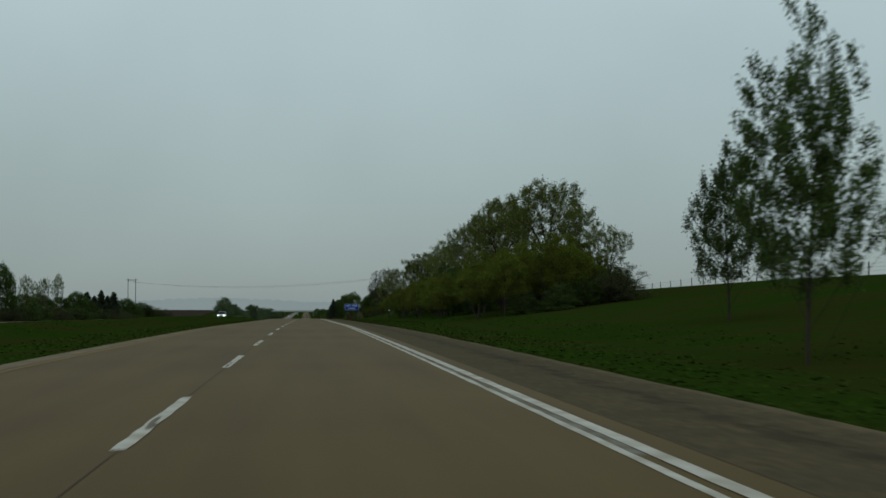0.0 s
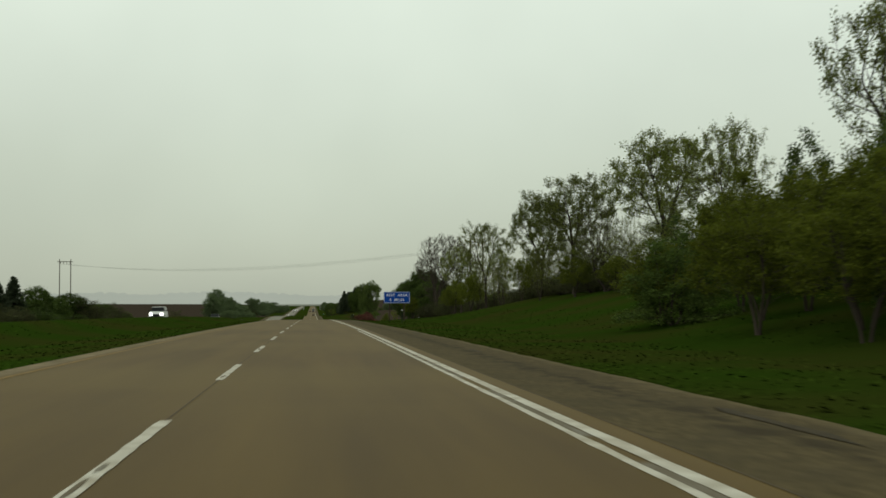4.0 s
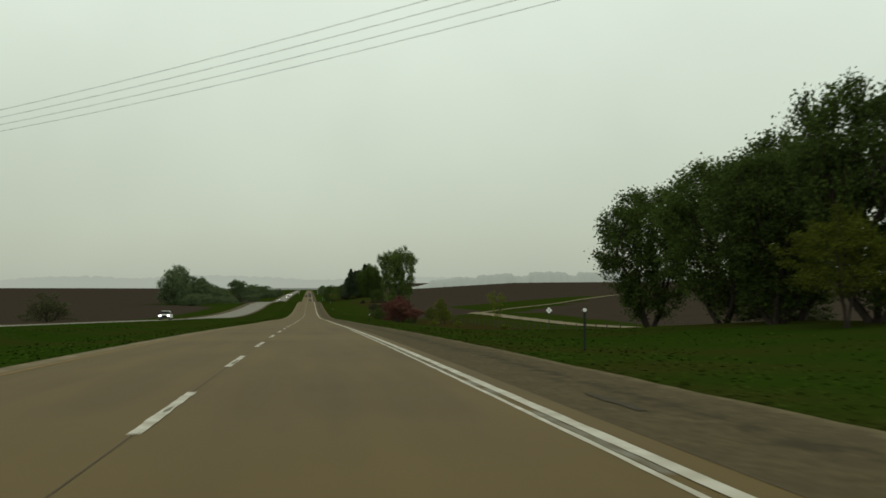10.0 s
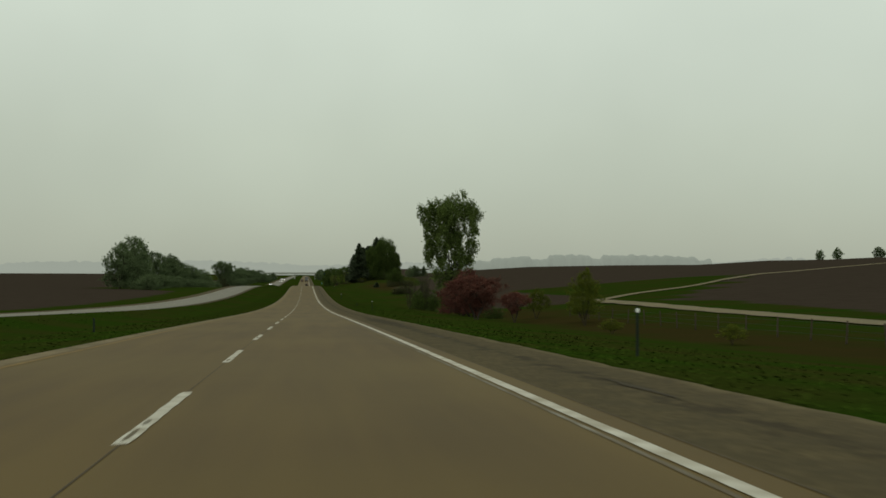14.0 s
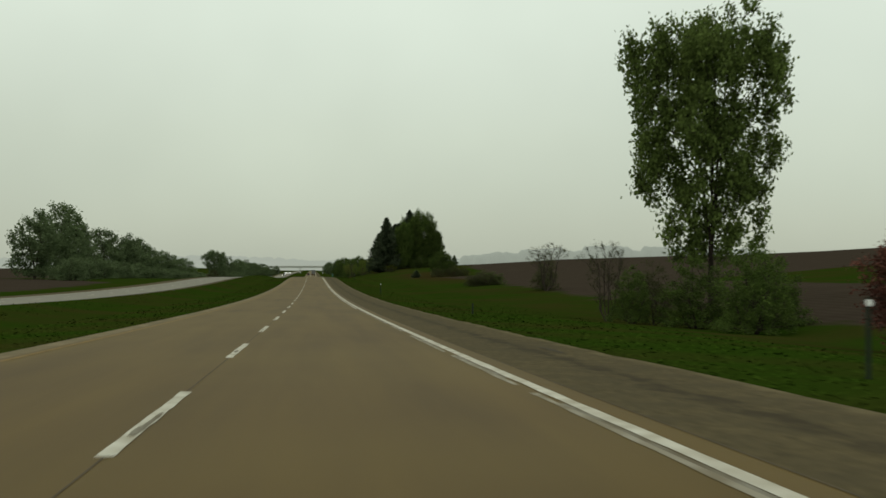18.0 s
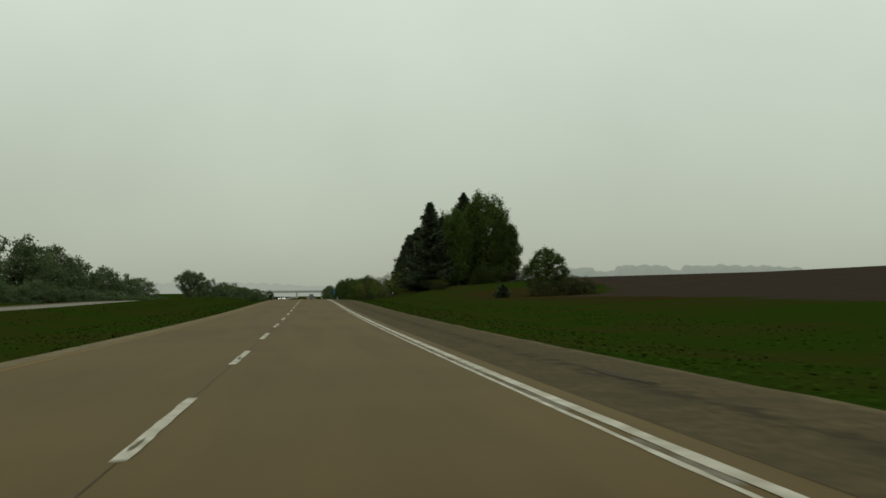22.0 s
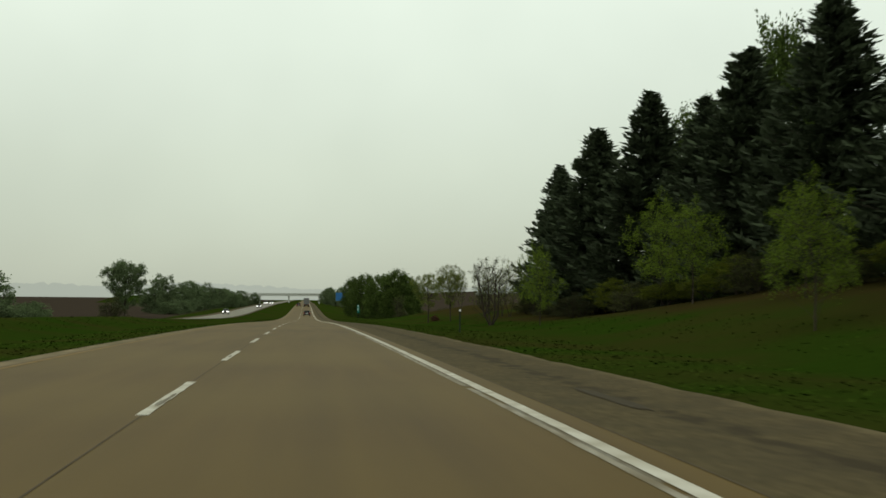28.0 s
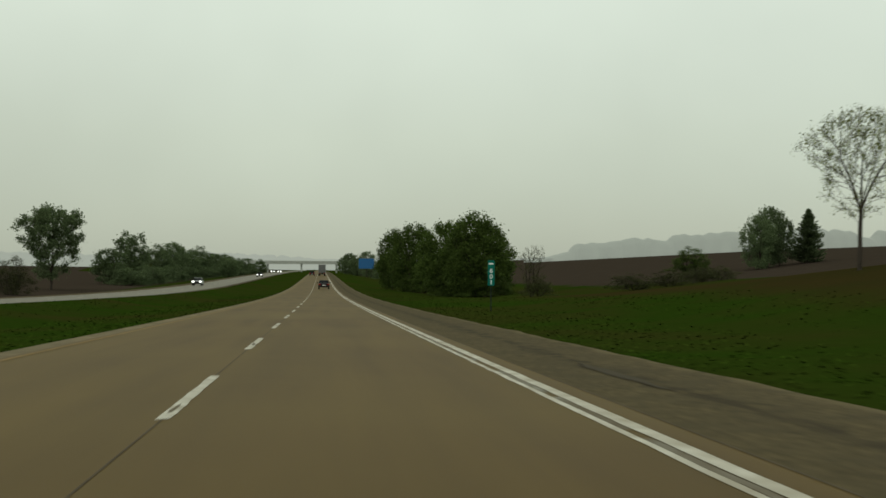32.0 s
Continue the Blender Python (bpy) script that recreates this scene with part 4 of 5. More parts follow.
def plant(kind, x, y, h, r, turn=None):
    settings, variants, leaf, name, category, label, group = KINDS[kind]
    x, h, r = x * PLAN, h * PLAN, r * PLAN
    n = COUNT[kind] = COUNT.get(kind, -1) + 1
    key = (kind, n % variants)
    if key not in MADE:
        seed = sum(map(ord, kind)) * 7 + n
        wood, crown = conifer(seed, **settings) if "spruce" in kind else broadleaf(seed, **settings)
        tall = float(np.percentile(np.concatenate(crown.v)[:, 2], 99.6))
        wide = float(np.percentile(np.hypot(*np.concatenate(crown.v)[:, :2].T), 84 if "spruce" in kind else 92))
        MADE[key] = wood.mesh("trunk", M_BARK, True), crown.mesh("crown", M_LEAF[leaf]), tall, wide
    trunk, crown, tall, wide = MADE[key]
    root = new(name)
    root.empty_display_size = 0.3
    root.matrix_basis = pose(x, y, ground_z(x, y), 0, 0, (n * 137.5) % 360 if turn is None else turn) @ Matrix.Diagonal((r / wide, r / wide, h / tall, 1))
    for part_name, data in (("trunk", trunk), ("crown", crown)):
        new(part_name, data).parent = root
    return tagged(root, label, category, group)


# the first trees by the road
plant("tall_tree", 12.0, 27.1, 8.9, 1.6)
plant("tall_tree", 21.2, 57.4, 9.0, 2.1)
# the wood: tall trees over its undergrowth
plant("spread_tree", 26.3, 127.5, 13.6, 5.2)
plant("spread_tree", 24.0, 142.7, 13.2, 4.1)
plant("open_tree", 29.0, 110.8, 7.4, 2.3)
plant("open_tree", 27.0, 117.0, 9.4, 2.6)
for x, y, h, r in ((26.0, 114.0, 6.0, 2.0), (24.0, 113.0, 4.8, 1.9), (27.5, 119.0, 6.6, 2.2), (25.0, 118.5, 5.6, 2.1), (28.2, 114.5, 4.2, 1.8)):
    plant("yellow_shrub", x, y, h, r)
for x, y, h, r in ((15.2, 105.0, 5.0, 1.9), (17.4, 102.5, 5.8, 2.1), (19.6, 106.0, 6.4, 2.2), (21.8, 103.5, 6.8, 2.3), (24.0, 107.5, 6.6, 2.3), (16.2, 110.0, 5.2, 2.0), (18.8, 112.5, 6.2, 2.2), (21.4, 110.5, 6.9, 2.3), (26.4, 109.0, 5.8, 2.2)):
    plant("yellow_shrub", x, y, h, r)
for x, y, h, r in ((19.0, 101.5, 1.9, 1.6), (22.0, 101.0, 2.3, 1.8), (25.0, 104.0, 2.4, 1.9), (27.6, 106.5, 2.8, 2.0), (29.6, 110.0, 3.0, 2.1), (23.4, 106.5, 2.6, 2.0), (30.4, 116.0, 3.4, 2.2)):
    plant("shrub", x, y, h, r)
plant("spread_tree", 26.0, 157.0, 14.0, 3.4)
plant("open_tree", 24.0, 174.8, 12.4, 3.3)
plant("open_tree", 26.0, 185.5, 13.5, 3.7)
plant("open_tree", 24.0, 159.6, 9.3, 2.6)
plant("spread_tree", 26.6, 223.5, 11.8, 4.3)
plant("bare_tree", 25.0, 234.7, 4.9, 2.8)
plant("bare_tree", 28.0, 227.4, 5.6, 3.0)
plant("dark_shrub", 28.0, 224.0, 2.4, 2.4)
plant("yellow_shrub", 24.0, 226.8, 2.8, 1.6)
plant("dark_shrub", 25.0, 240.4, 3.7, 2.1)
plant("open_tree", 24.0, 202.5, 9.7, 2.8)
plant("spread_tree", 24.7, 246.0, 11.2, 4.2)
plant("spread_tree", 25.4, 265.7, 11.0, 3.5)
plant("bare_tree", 26.0, 241.5, 7.9, 2.3)
plant("open_tree", 21.7, 283.0, 10.8, 3.6)
plant("open_tree", 20.7, 300.0, 9.4, 3.0)
plant("bare_tree", 28.0, 281.8, 6.0, 2.3)
plant("open_tree", 23.0, 277.2, 6.5, 1.9)
plant("bare_tree", 27.0, 259.8, 6.4, 2.0)
plant("fan_tree", 22.0, 336.0, 13.8, 4.8)
rng_u = np.random.default_rng(5)
for y in np.arange(116, 204, 4.4):
    for x, h in ((15.0, 4.2), (18.6, 5.4), (22.6, 6.2)):
        if (y > 122 or x > 18) and (y < 190 or x > 20):
            plant("yellow_shrub" if rng_u.uniform() < 0.85 else "shrub", x + rng_u.uniform(-1.2, 1.2), y + rng_u.uniform(-2, 2), h * rng_u.uniform(0.75, 1.15), rng_u.uniform(1.8, 2.4))
for y in np.arange(208, 330, 5.5):
    plant("thin_tree", 24.0 + rng_u.uniform(-3.5, 4.0), y + rng_u.uniform(-2, 2), rng_u.uniform(4.6, 7.4), rng_u.uniform(1.0, 1.7))
for x, y, h, r in ((19.6, 282.0, 4.4, 1.6), (20.4, 287.5, 4.8, 1.7), (19.0, 293.0, 4.4, 1.8), (22.5, 262.0, 4.6, 1.3), (24.6, 265.0, 5.2, 1.4), (20.5, 308.0, 4.4, 1.8), (22.5, 236.0, 4.0, 1.8)):
    plant("yellow_shrub", x, y, h, r)
for y in np.arange(104, 206, 4.0):
    plant("dark_shrub", 27.5 + rng_u.uniform(-1.5, 1.5), y, rng_u.uniform(2.6, 4.2), rng_u.uniform(2.2, 3.0))
for y in np.arange(204, 345, 5.0):
    plant("dark_shrub", 26.5 + rng_u.uniform(-1.5, 1.5), y, rng_u.uniform(1.5, 2.6), rng_u.uniform(2.0, 3.0))
for y in np.arange(214, 345, 7.0):
    plant("dark_shrub" if rng_u.uniform() < 0.6 else "shrub", 29 + rng_u.uniform(-2, 4), y, rng_u.uniform(2.0, 3.6), rng_u.uniform(2.2, 3.6))
for y in np.arange(316, 345, 4.5):
    plant("dark_shrub", 21.5 + rng_u.uniform(-1.5, 3), y, rng_u.uniform(2.0, 3.0), rng_u.uniform(2.0, 2.8))
# the leafy grove past the sign
for x, y, h, r in ((21.8, 413.6, 8.8, 3.4), (22.5, 402.0, 8.8, 3.6), (25.0, 398.0, 9.6, 3.7), (24.0, 387.5, 10.2, 3.4), (27.0, 387.2, 8.0, 2.8), (23.2, 374.6, 7.2, 2.7), (24.3, 371.0, 6.0, 1.9), (22.0, 393.5, 8.2, 2.9), (40.0, 387.8, 5.6, 2.8)):
    plant("grove_tree", x, y, h, r)
plant("yellow_shrub", 21.0, 384.0, 4.7, 2.3)
plant("shrub", 38.0, 394.2, 2.8, 2.2)
plant("shrub", 33.0, 386.0, 2.4, 2.2)
# the ditch and the red shrubs
plant("sapling", 25.0, 495.3, 5.6, 1.3)
plant("yellow_shrub", 28.3, 593.1, 5.8, 1.7)
plant("yellow_shrub", 29.0, 622.1, 3.8, 1.7)
plant("yellow_shrub", 30.0, 600.8, 3.2, 1.8)
for x, y, h, r in ((23.3, 639.7, 6.6, 3.6), (23.4, 651.0, 6.6, 3.2)):
    plant("red_shrub", x, y, h, r)
plant("dark_red_tree", 20.5, 616.7, 5.2, 3.3)
plant("dark_red_tree", 24.3, 611.4, 3.6, 1.7)
plant("shrub", 25.5, 634.0, 1.6, 1.6)
for x, y, h, r in ((30.0, 520.0, 1.0, 0.9), (26.0, 545.0, 1.3, 0.9), (33.0, 508.0, 0.9, 0.8), (24.0, 566.0, 1.2, 1.0)):
    plant("yellow_shrub", x, y, h, r)
# the lone cottonwood and what grows at its foot
plant("cottonwood", 26.0, 685.5, 20.8, 5.0, 75)
plant("shrub", 24.0, 672.8, 5.0, 2.1)
plant("shrub", 23.0, 679.6, 4.2, 2.2)
plant("shrub", 27.0, 678.0, 4.4, 2.2)
plant("bare_shrub", 18.3, 682.6, 5.0, 1.3)
plant("shrub", 19.6, 681.6, 3.5, 1.3)
plant("dark_shrub", 21.5, 683.5, 4.0, 1.6)
# along the ploughed field
plant("bare_shrub", 27.0, 745.3, 5.6, 2.3)
plant("dark_shrub", 27.2, 747.3, 3.0, 1.6)
plant("dark_shrub", 25.2, 782.4, 2.3, 2.6)
plant("shrub", 26.4, 784.0, 1.9, 2.0)
plant("dark_shrub", 23.6, 781.0, 1.6, 1.7)
plant("round_tree", 32.2, 903.5, 6.5, 3.0)
plant("dark_shrub", 30.5, 900.0, 2.4, 2.2)
plant("dark_shrub", 34.6, 900.0, 2.7, 2.3)
plant("dark_shrub", 37.0, 902.0, 2.5, 2.2)
plant("small_spruce", 25.3, 899.0, 1.8, 0.8)
plant("shrub", 31.0, 957.0, 3.4, 2.4)
plant("shrub", 34.0, 958.0, 3.0, 2.4)
plant("dark_shrub", 37.0, 957.0, 2.6, 2.2)
for x, y in ((35.5, 972.0), (33.0, 980.0), (37.5, 968.0), (35.0, 990.0)):
    plant("shrub", x, y, 3.6, 2.6)
# the spruces
for x, y, h, r in ((21.7, 958.0, 15.6, 2.9), (19.9, 963.8, 11.6, 2.6), (29.6, 970.9, 17.4, 3.0), (25.6, 1048.5, 15.8, 3.8), (27.0, 1037.5, 17.0, 3.6), (27.7, 1018.4, 15.2, 3.4), (27.6, 1006.2, 14.9, 3.2), (26.4, 1067.9, 14.6, 3.0),
                   (28.0, 995.0, 14.6, 3.2), (29.0, 1030.0, 14.8, 3.0), (24.5, 984.0, 13.0, 2.8), (23.0, 972.0, 12.5, 2.6), (25.0, 1060.0, 13.0, 2.8)):
    plant("spruce_tree", x, y, h, r)
for x, y, h, r in ((33.0, 966.0, 16.7, 5.1), (26.4, 960.0, 13.6, 3.0), (36.0, 962.5, 11.6, 3.0), (33.0, 1025.6, 18.6, 3.2), (32.0, 1041.4, 16.6, 3.0), (33.0, 1003.0, 17.5, 3.2)):
    plant("big_tree", x, y, h, r)
for x, y, h, r in ((15.6, 982.0, 4.9, 1.5), (22.2, 1019.0, 7.2, 2.2), (14.6, 1019.5, 4.9, 1.35), (20.5, 1008.0, 5.6, 1.9), (21.5, 1057.0, 7.0, 1.5), (21.0, 995.0, 4.4, 1.6)):
    plant("light_tree", x, y, h, r)
for y in np.arange(948, 1078, 5.0):
    plant("dark_shrub" if rng_u.uniform() < 0.5 else "yellow_shrub", 23.5 + rng_u.uniform(-1.5, 2.5), y + rng_u.uniform(-2, 2), rng_u.uniform(1.3, 2.6), rng_u.uniform(1.3, 1.9))
for y in np.arange(985, 1072, 6.5):
    plant("dark_shrub" if rng_u.uniform() < 0.6 else "shrub", 29.5 + rng_u.uniform(-1, 1.5), y, rng_u.uniform(2.6, 3.8), rng_u.uniform(2.2, 2.8))
plant("bare_shrub", 20.6, 1080.0, 5.5, 2.0)
plant("bare_shrub", 19.2, 1190.4, 4.7, 1.2)
plant("dark_shrub", 19.8, 1190.0, 2.0, 1.5)
for x, y, h, r in ((26.2, 1283.0, 14.4, 5.6), (22.2, 1294.0, 13.2, 4.8), (29.4, 1292.0, 12.4, 4.6), (18.6, 1322.0, 13.6, 4.8), (15.4, 1338.0, 12.8, 3.6), (33.0, 1370.0, 12.0, 5.0)):
    plant("dense_tree", x, y, h, r)
plant("budding_tree", 22.6, 1131.3, 6.9, 2.35)
plant("verge_tree", 13.8, 1079.0, 5.5, 1.7)
plant("verge_tree", 15.2, 1070.0, 5.2, 1.3)
for x, y, h, r in ((19.0, 1071.8, 4.6, 1.5), (20.0, 1066.0, 5.0, 1.4), (20.0, 1061.4, 5.6, 1.3)):
    plant("thin_tree", x, y, h, r)
plant("bare_shrub", 14.6, 1038.9, 5.3, 1.7)
plant("red_shrub", 14.8, 1081.5, 0.7, 0.5)
plant("bare_tree", 20.9, 1105.0, 4.8, 0.9)
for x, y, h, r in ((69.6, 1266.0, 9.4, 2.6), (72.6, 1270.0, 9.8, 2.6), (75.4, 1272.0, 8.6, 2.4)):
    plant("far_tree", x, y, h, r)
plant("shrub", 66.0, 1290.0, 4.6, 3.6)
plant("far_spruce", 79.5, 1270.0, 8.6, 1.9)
for x, y in ((35, 1200), (42, 1212), (48, 1222), (52, 1240), (30, 1195)):
    plant("dark_shrub", x, y, 1.7, 2.4)
# over the far carriageway
for x, y, h, r in ((-58.0, 230.1, 11.0, 2.6), (-60, 218, 9, 3), (-58.0, 304.7, 7.5, 3.2), (-60.0, 292.9, 5.9, 3.0), (-60.0, 433.2, 7.5, 5.0), (-60.0, 477.1, 5.9, 4.8), (-60.0, 397.6, 8.0, 4.1), (-61, 260, 6, 3.2), (-61, 275, 6.4, 3.4), (-60, 325, 6, 3.4), (-60, 415, 6.4, 4)):
    plant("dense_tree", x, y, h, r)
for x, y, h, r in ((-58.0, 250.5, 9.7, 1.8), (-58.0, 266.2, 9.7, 1.6), (-58.0, 280.8, 11.2, 1.5)):
    plant("open_tree", x, y, h, r)
for x, y, h, r in ((-62.0, 340.4, 8.4, 1.8), (-62.0, 352.0, 7.6, 1.8), (-62.0, 363.6, 9.5, 1.9), (-62.0, 375.0, 8.2, 1.9), (-62.0, 386.8, 9.7, 2.1)):
    plant("spruce_tree", x, y, h, r)
for x, y, h, r in ((-55.0, 431.9, 6.4, 4.6), (-55.0, 469.1, 6.0, 4.2), (-50.0, 571.0, 5.6, 4.8), (-48.0, 510.1, 3.4, 2.9), (-58.0, 1308.9, 7.1, 4.2)):
    plant("dark_shrub", x, y, h, r)
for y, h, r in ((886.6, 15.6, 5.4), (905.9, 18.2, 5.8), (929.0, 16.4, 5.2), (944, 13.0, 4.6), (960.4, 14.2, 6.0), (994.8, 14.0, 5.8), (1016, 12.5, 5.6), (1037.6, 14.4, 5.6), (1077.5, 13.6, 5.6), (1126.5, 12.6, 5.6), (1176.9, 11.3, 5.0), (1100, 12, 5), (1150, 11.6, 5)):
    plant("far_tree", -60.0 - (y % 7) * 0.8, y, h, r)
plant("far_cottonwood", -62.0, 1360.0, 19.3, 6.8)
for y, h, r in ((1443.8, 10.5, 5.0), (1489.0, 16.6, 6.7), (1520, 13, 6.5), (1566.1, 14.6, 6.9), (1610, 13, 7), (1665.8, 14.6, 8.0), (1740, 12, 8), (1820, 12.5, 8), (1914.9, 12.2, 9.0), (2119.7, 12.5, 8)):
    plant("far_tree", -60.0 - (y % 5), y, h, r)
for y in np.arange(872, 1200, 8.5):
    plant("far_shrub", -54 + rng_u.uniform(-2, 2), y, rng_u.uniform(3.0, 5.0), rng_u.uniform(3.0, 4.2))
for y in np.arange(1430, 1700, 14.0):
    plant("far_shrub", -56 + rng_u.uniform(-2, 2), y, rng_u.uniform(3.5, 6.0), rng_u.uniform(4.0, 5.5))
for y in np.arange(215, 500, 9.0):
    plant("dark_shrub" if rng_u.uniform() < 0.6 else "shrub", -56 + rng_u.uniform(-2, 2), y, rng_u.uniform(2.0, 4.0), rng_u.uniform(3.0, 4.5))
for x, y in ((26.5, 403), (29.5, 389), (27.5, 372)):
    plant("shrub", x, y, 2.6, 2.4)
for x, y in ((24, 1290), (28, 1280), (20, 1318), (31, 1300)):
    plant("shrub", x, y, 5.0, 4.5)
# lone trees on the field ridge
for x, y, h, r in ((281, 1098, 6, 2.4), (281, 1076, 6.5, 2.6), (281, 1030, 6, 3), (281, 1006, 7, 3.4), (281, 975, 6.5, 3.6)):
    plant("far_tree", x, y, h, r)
# woods on both sides before the overpass, their leaves paled for haze
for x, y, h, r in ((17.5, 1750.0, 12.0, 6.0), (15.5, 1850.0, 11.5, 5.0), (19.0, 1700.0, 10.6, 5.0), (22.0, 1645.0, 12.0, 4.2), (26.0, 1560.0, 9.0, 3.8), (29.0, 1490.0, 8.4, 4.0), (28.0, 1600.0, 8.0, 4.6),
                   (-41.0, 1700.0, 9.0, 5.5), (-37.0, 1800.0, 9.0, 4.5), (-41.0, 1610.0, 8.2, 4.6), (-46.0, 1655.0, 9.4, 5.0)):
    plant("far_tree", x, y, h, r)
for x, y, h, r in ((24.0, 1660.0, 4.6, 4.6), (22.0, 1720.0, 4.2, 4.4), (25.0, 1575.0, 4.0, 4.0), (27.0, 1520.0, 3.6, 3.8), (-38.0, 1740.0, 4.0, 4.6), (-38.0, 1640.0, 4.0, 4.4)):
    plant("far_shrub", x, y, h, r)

# ---------------------------------------------------------------- made things
M_WOODPOST = material("weathered_post_wood", (0.07, 0.055, 0.04), (0.04, 0.032, 0.024), 6.0, 0.9, 0.5, stretch=(1, 1, 0.2))
M_STEEL = material("galvanised_steel", (0.32, 0.33, 0.33), (0.24, 0.25, 0.25), 8.0, 0.5, 0.05, metal=0.7)
M_DARK = material("dark_green_post", (0.02, 0.03, 0.02), (0.014, 0.02, 0.014), 6.0, 0.7, 0.1)
M_BLUE = material("blue_sign_sheet", (0.008, 0.055, 0.3), (0.006, 0.045, 0.25), 3.0, 0.45, 0.0)
M_GREEN = material("green_sign_sheet", (0.006, 0.16, 0.12), (0.005, 0.12, 0.09), 3.0, 0.45, 0.0)
M_WHITE = material("white_sign_sheet", (0.75, 0.77, 0.75), (0.68, 0.7, 0.68), 5.0, 0.5, 0.0)
M_WIRE = material("dull_wire", (0.05, 0.05, 0.05), (0.035, 0.035, 0.035), 3.0, 0.6, 0.0)
M_CERAMIC = material("brown_insulator", (0.07, 0.04, 0.03), (0.05, 0.03, 0.02), 3.0, 0.3, 0.0)
M_GLASS = material("dark_car_glass", (0.012, 0.014, 0.016), (0.01, 0.012, 0.013), 2.0, 0.12, 0.0)
M_TYRE = material("tyre_rubber", (0.018, 0.018, 0.018), (0.012, 0.012, 0.012), 9.0, 0.9, 0.2)
M_RIM = material("alloy_rim", (0.35, 0.35, 0.36), (0.28, 0.28, 0.29), 5.0, 0.4, 0.0, metal=0.8)
M_TRIM = material("black_plastic", (0.02, 0.02, 0.02), (0.014, 0.014, 0.014), 8.0, 0.7, 0.1)
M_TAIL = material("red_lens", (0.28, 0.012, 0.01), (0.2, 0.01, 0.008), 5.0, 0.3, 0.0)
# concrete lightened so that its colour stands in for the haze over the far bridge
M_BRIDGE = material("bridge_concrete", (0.36, 0.375, 0.34), (0.32, 0.335, 0.3), 0.6, 0.85, 0.2)


def paint(name, colour):
    return material(name, colour, tuple(c * 0.88 for c in colour), 1.5, 0.35, 0.0)


def glow(name, colour, strength):
    m = bpy.data.materials.new(name)
    m.use_nodes = True
    b = m.node_tree.nodes["Principled BSDF"]
    b.inputs["Base Color"].default_value = (*colour, 1)
    b.inputs["Emission Color"].default_value, b.inputs["Emission Strength"].default_value = (*colour, 1), strength
    return m


M_LAMP = glow("lit_headlamp", (1.0, 1.0, 0.95), 4.0)


def part(name, bm, mat, parent, label=""):
    me = bpy.data.meshes.new(name)
    bm.to_mesh(me)
    bm.free()
    me.materials.append(mat)
    ob = new(name, me)
    ob.parent = parent
    if label:
        ob["label"] = label
    return ob


def block(lo, hi, bevel=0.0, taper=None):
    """A box from corner to corner; taper: how far its top is drawn in along x, y front and y back."""
    bm = bmesh.new()
    bmesh.ops.create_cube(bm, size=1)
    for v in bm.verts:
        for k in range(3):
            v.co[k] = lo[k] if v.co[k] < 0 else hi[k]
    if taper:
        for v in bm.verts:
            if v.co.z > (lo[2] + hi[2]) / 2:
                v.co.x += taper[0] if v.co.x < (lo[0] + hi[0]) / 2 else -taper[0]
                v.co.y += taper[1] if v.co.y < (lo[1] + hi[1]) / 2 else -taper[2]
    if bevel:
        bmesh.ops.bevel(bm, geom=bm.edges[:], offset=bevel, segments=2, affect="EDGES", profile=0.6)
    return bm


def rod(p, q, r0, r1=None, sides=8):
    p, q = Vector(p), Vector(q)
    bm = bmesh.new()
    bmesh.ops.create_cone(bm, cap_ends=True, segments=sides, radius1=r0, radius2=r0 if r1 is None else r1, depth=(q - p).length)
    bmesh.ops.transform(bm, matrix=Matrix.Translation((p + q) / 2) @ (q - p).to_track_quat("Z", "Y").to_matrix().to_4x4(), verts=bm.verts)
    return bm


def rounded_panel(w, h, r, depth):
    """An upright plate with round corners, facing -y, its middle at the origin."""
    bm = bmesh.new()
    ring = []
    for cx, cz, a0 in ((w / 2 - r, h / 2 - r, 0), (-w / 2 + r, h / 2 - r, 90), (-w / 2 + r, -h / 2 + r, 180), (w / 2 - r, -h / 2 + r, 270)):
        for k in range(5):
            a = radians(a0 + k * 22.5)
            ring.append((cx + r * math.cos(a), cz + r * math.sin(a)))
    front = [bm.verts.new((x, -depth / 2, z)) for x, z in ring]
    back = [bm.verts.new((x, depth / 2, z)) for x, z in ring]
    bm.faces.new(front)
    bm.faces.new(back[::-1])
    for k in range(len(ring)):
        bm.faces.new((front[k], back[k], back[(k + 1) % len(ring)], front[(k + 1) % len(ring)]))
    bmesh.ops.recalc_face_normals(bm, faces=bm.faces)
    return bm


def lettering(text, size, mat, parent, at, space=1.1):
    cu = bpy.data.curves.new("letters", "FONT")
    cu.body, cu.size, cu.align_x, cu.align_y, cu.space_character, cu.offset, cu.extrude = text, size, "CENTER", "CENTER", space, 0.012 * size, 0.004
    ob = new("letters", cu)
    bpy.context.view_layer.update()
    me = bpy.data.meshes.new_from_object(ob.evaluated_get(bpy.context.evaluated_depsgraph_get()))
    bpy.data.objects.remove(ob)
    spans = []
    for lo, hi in sorted((min(me.vertices[i].co.x for i in p.vertices), max(me.vertices[i].co.x for i in p.vertices)) for p in me.polygons):
        if spans and lo < spans[-1][1] + 0.002:
            spans[-1][1] = max(hi, spans[-1][1])
        else:
            spans.append([lo, hi])
    for lo, hi in spans:
        faces = [p for p in me.polygons if lo - 0.001 < p.center.x < hi + 0.001]
        used = sorted({i for p in faces for i in p.vertices})
        index = {v: k for k, v in enumerate(used)}
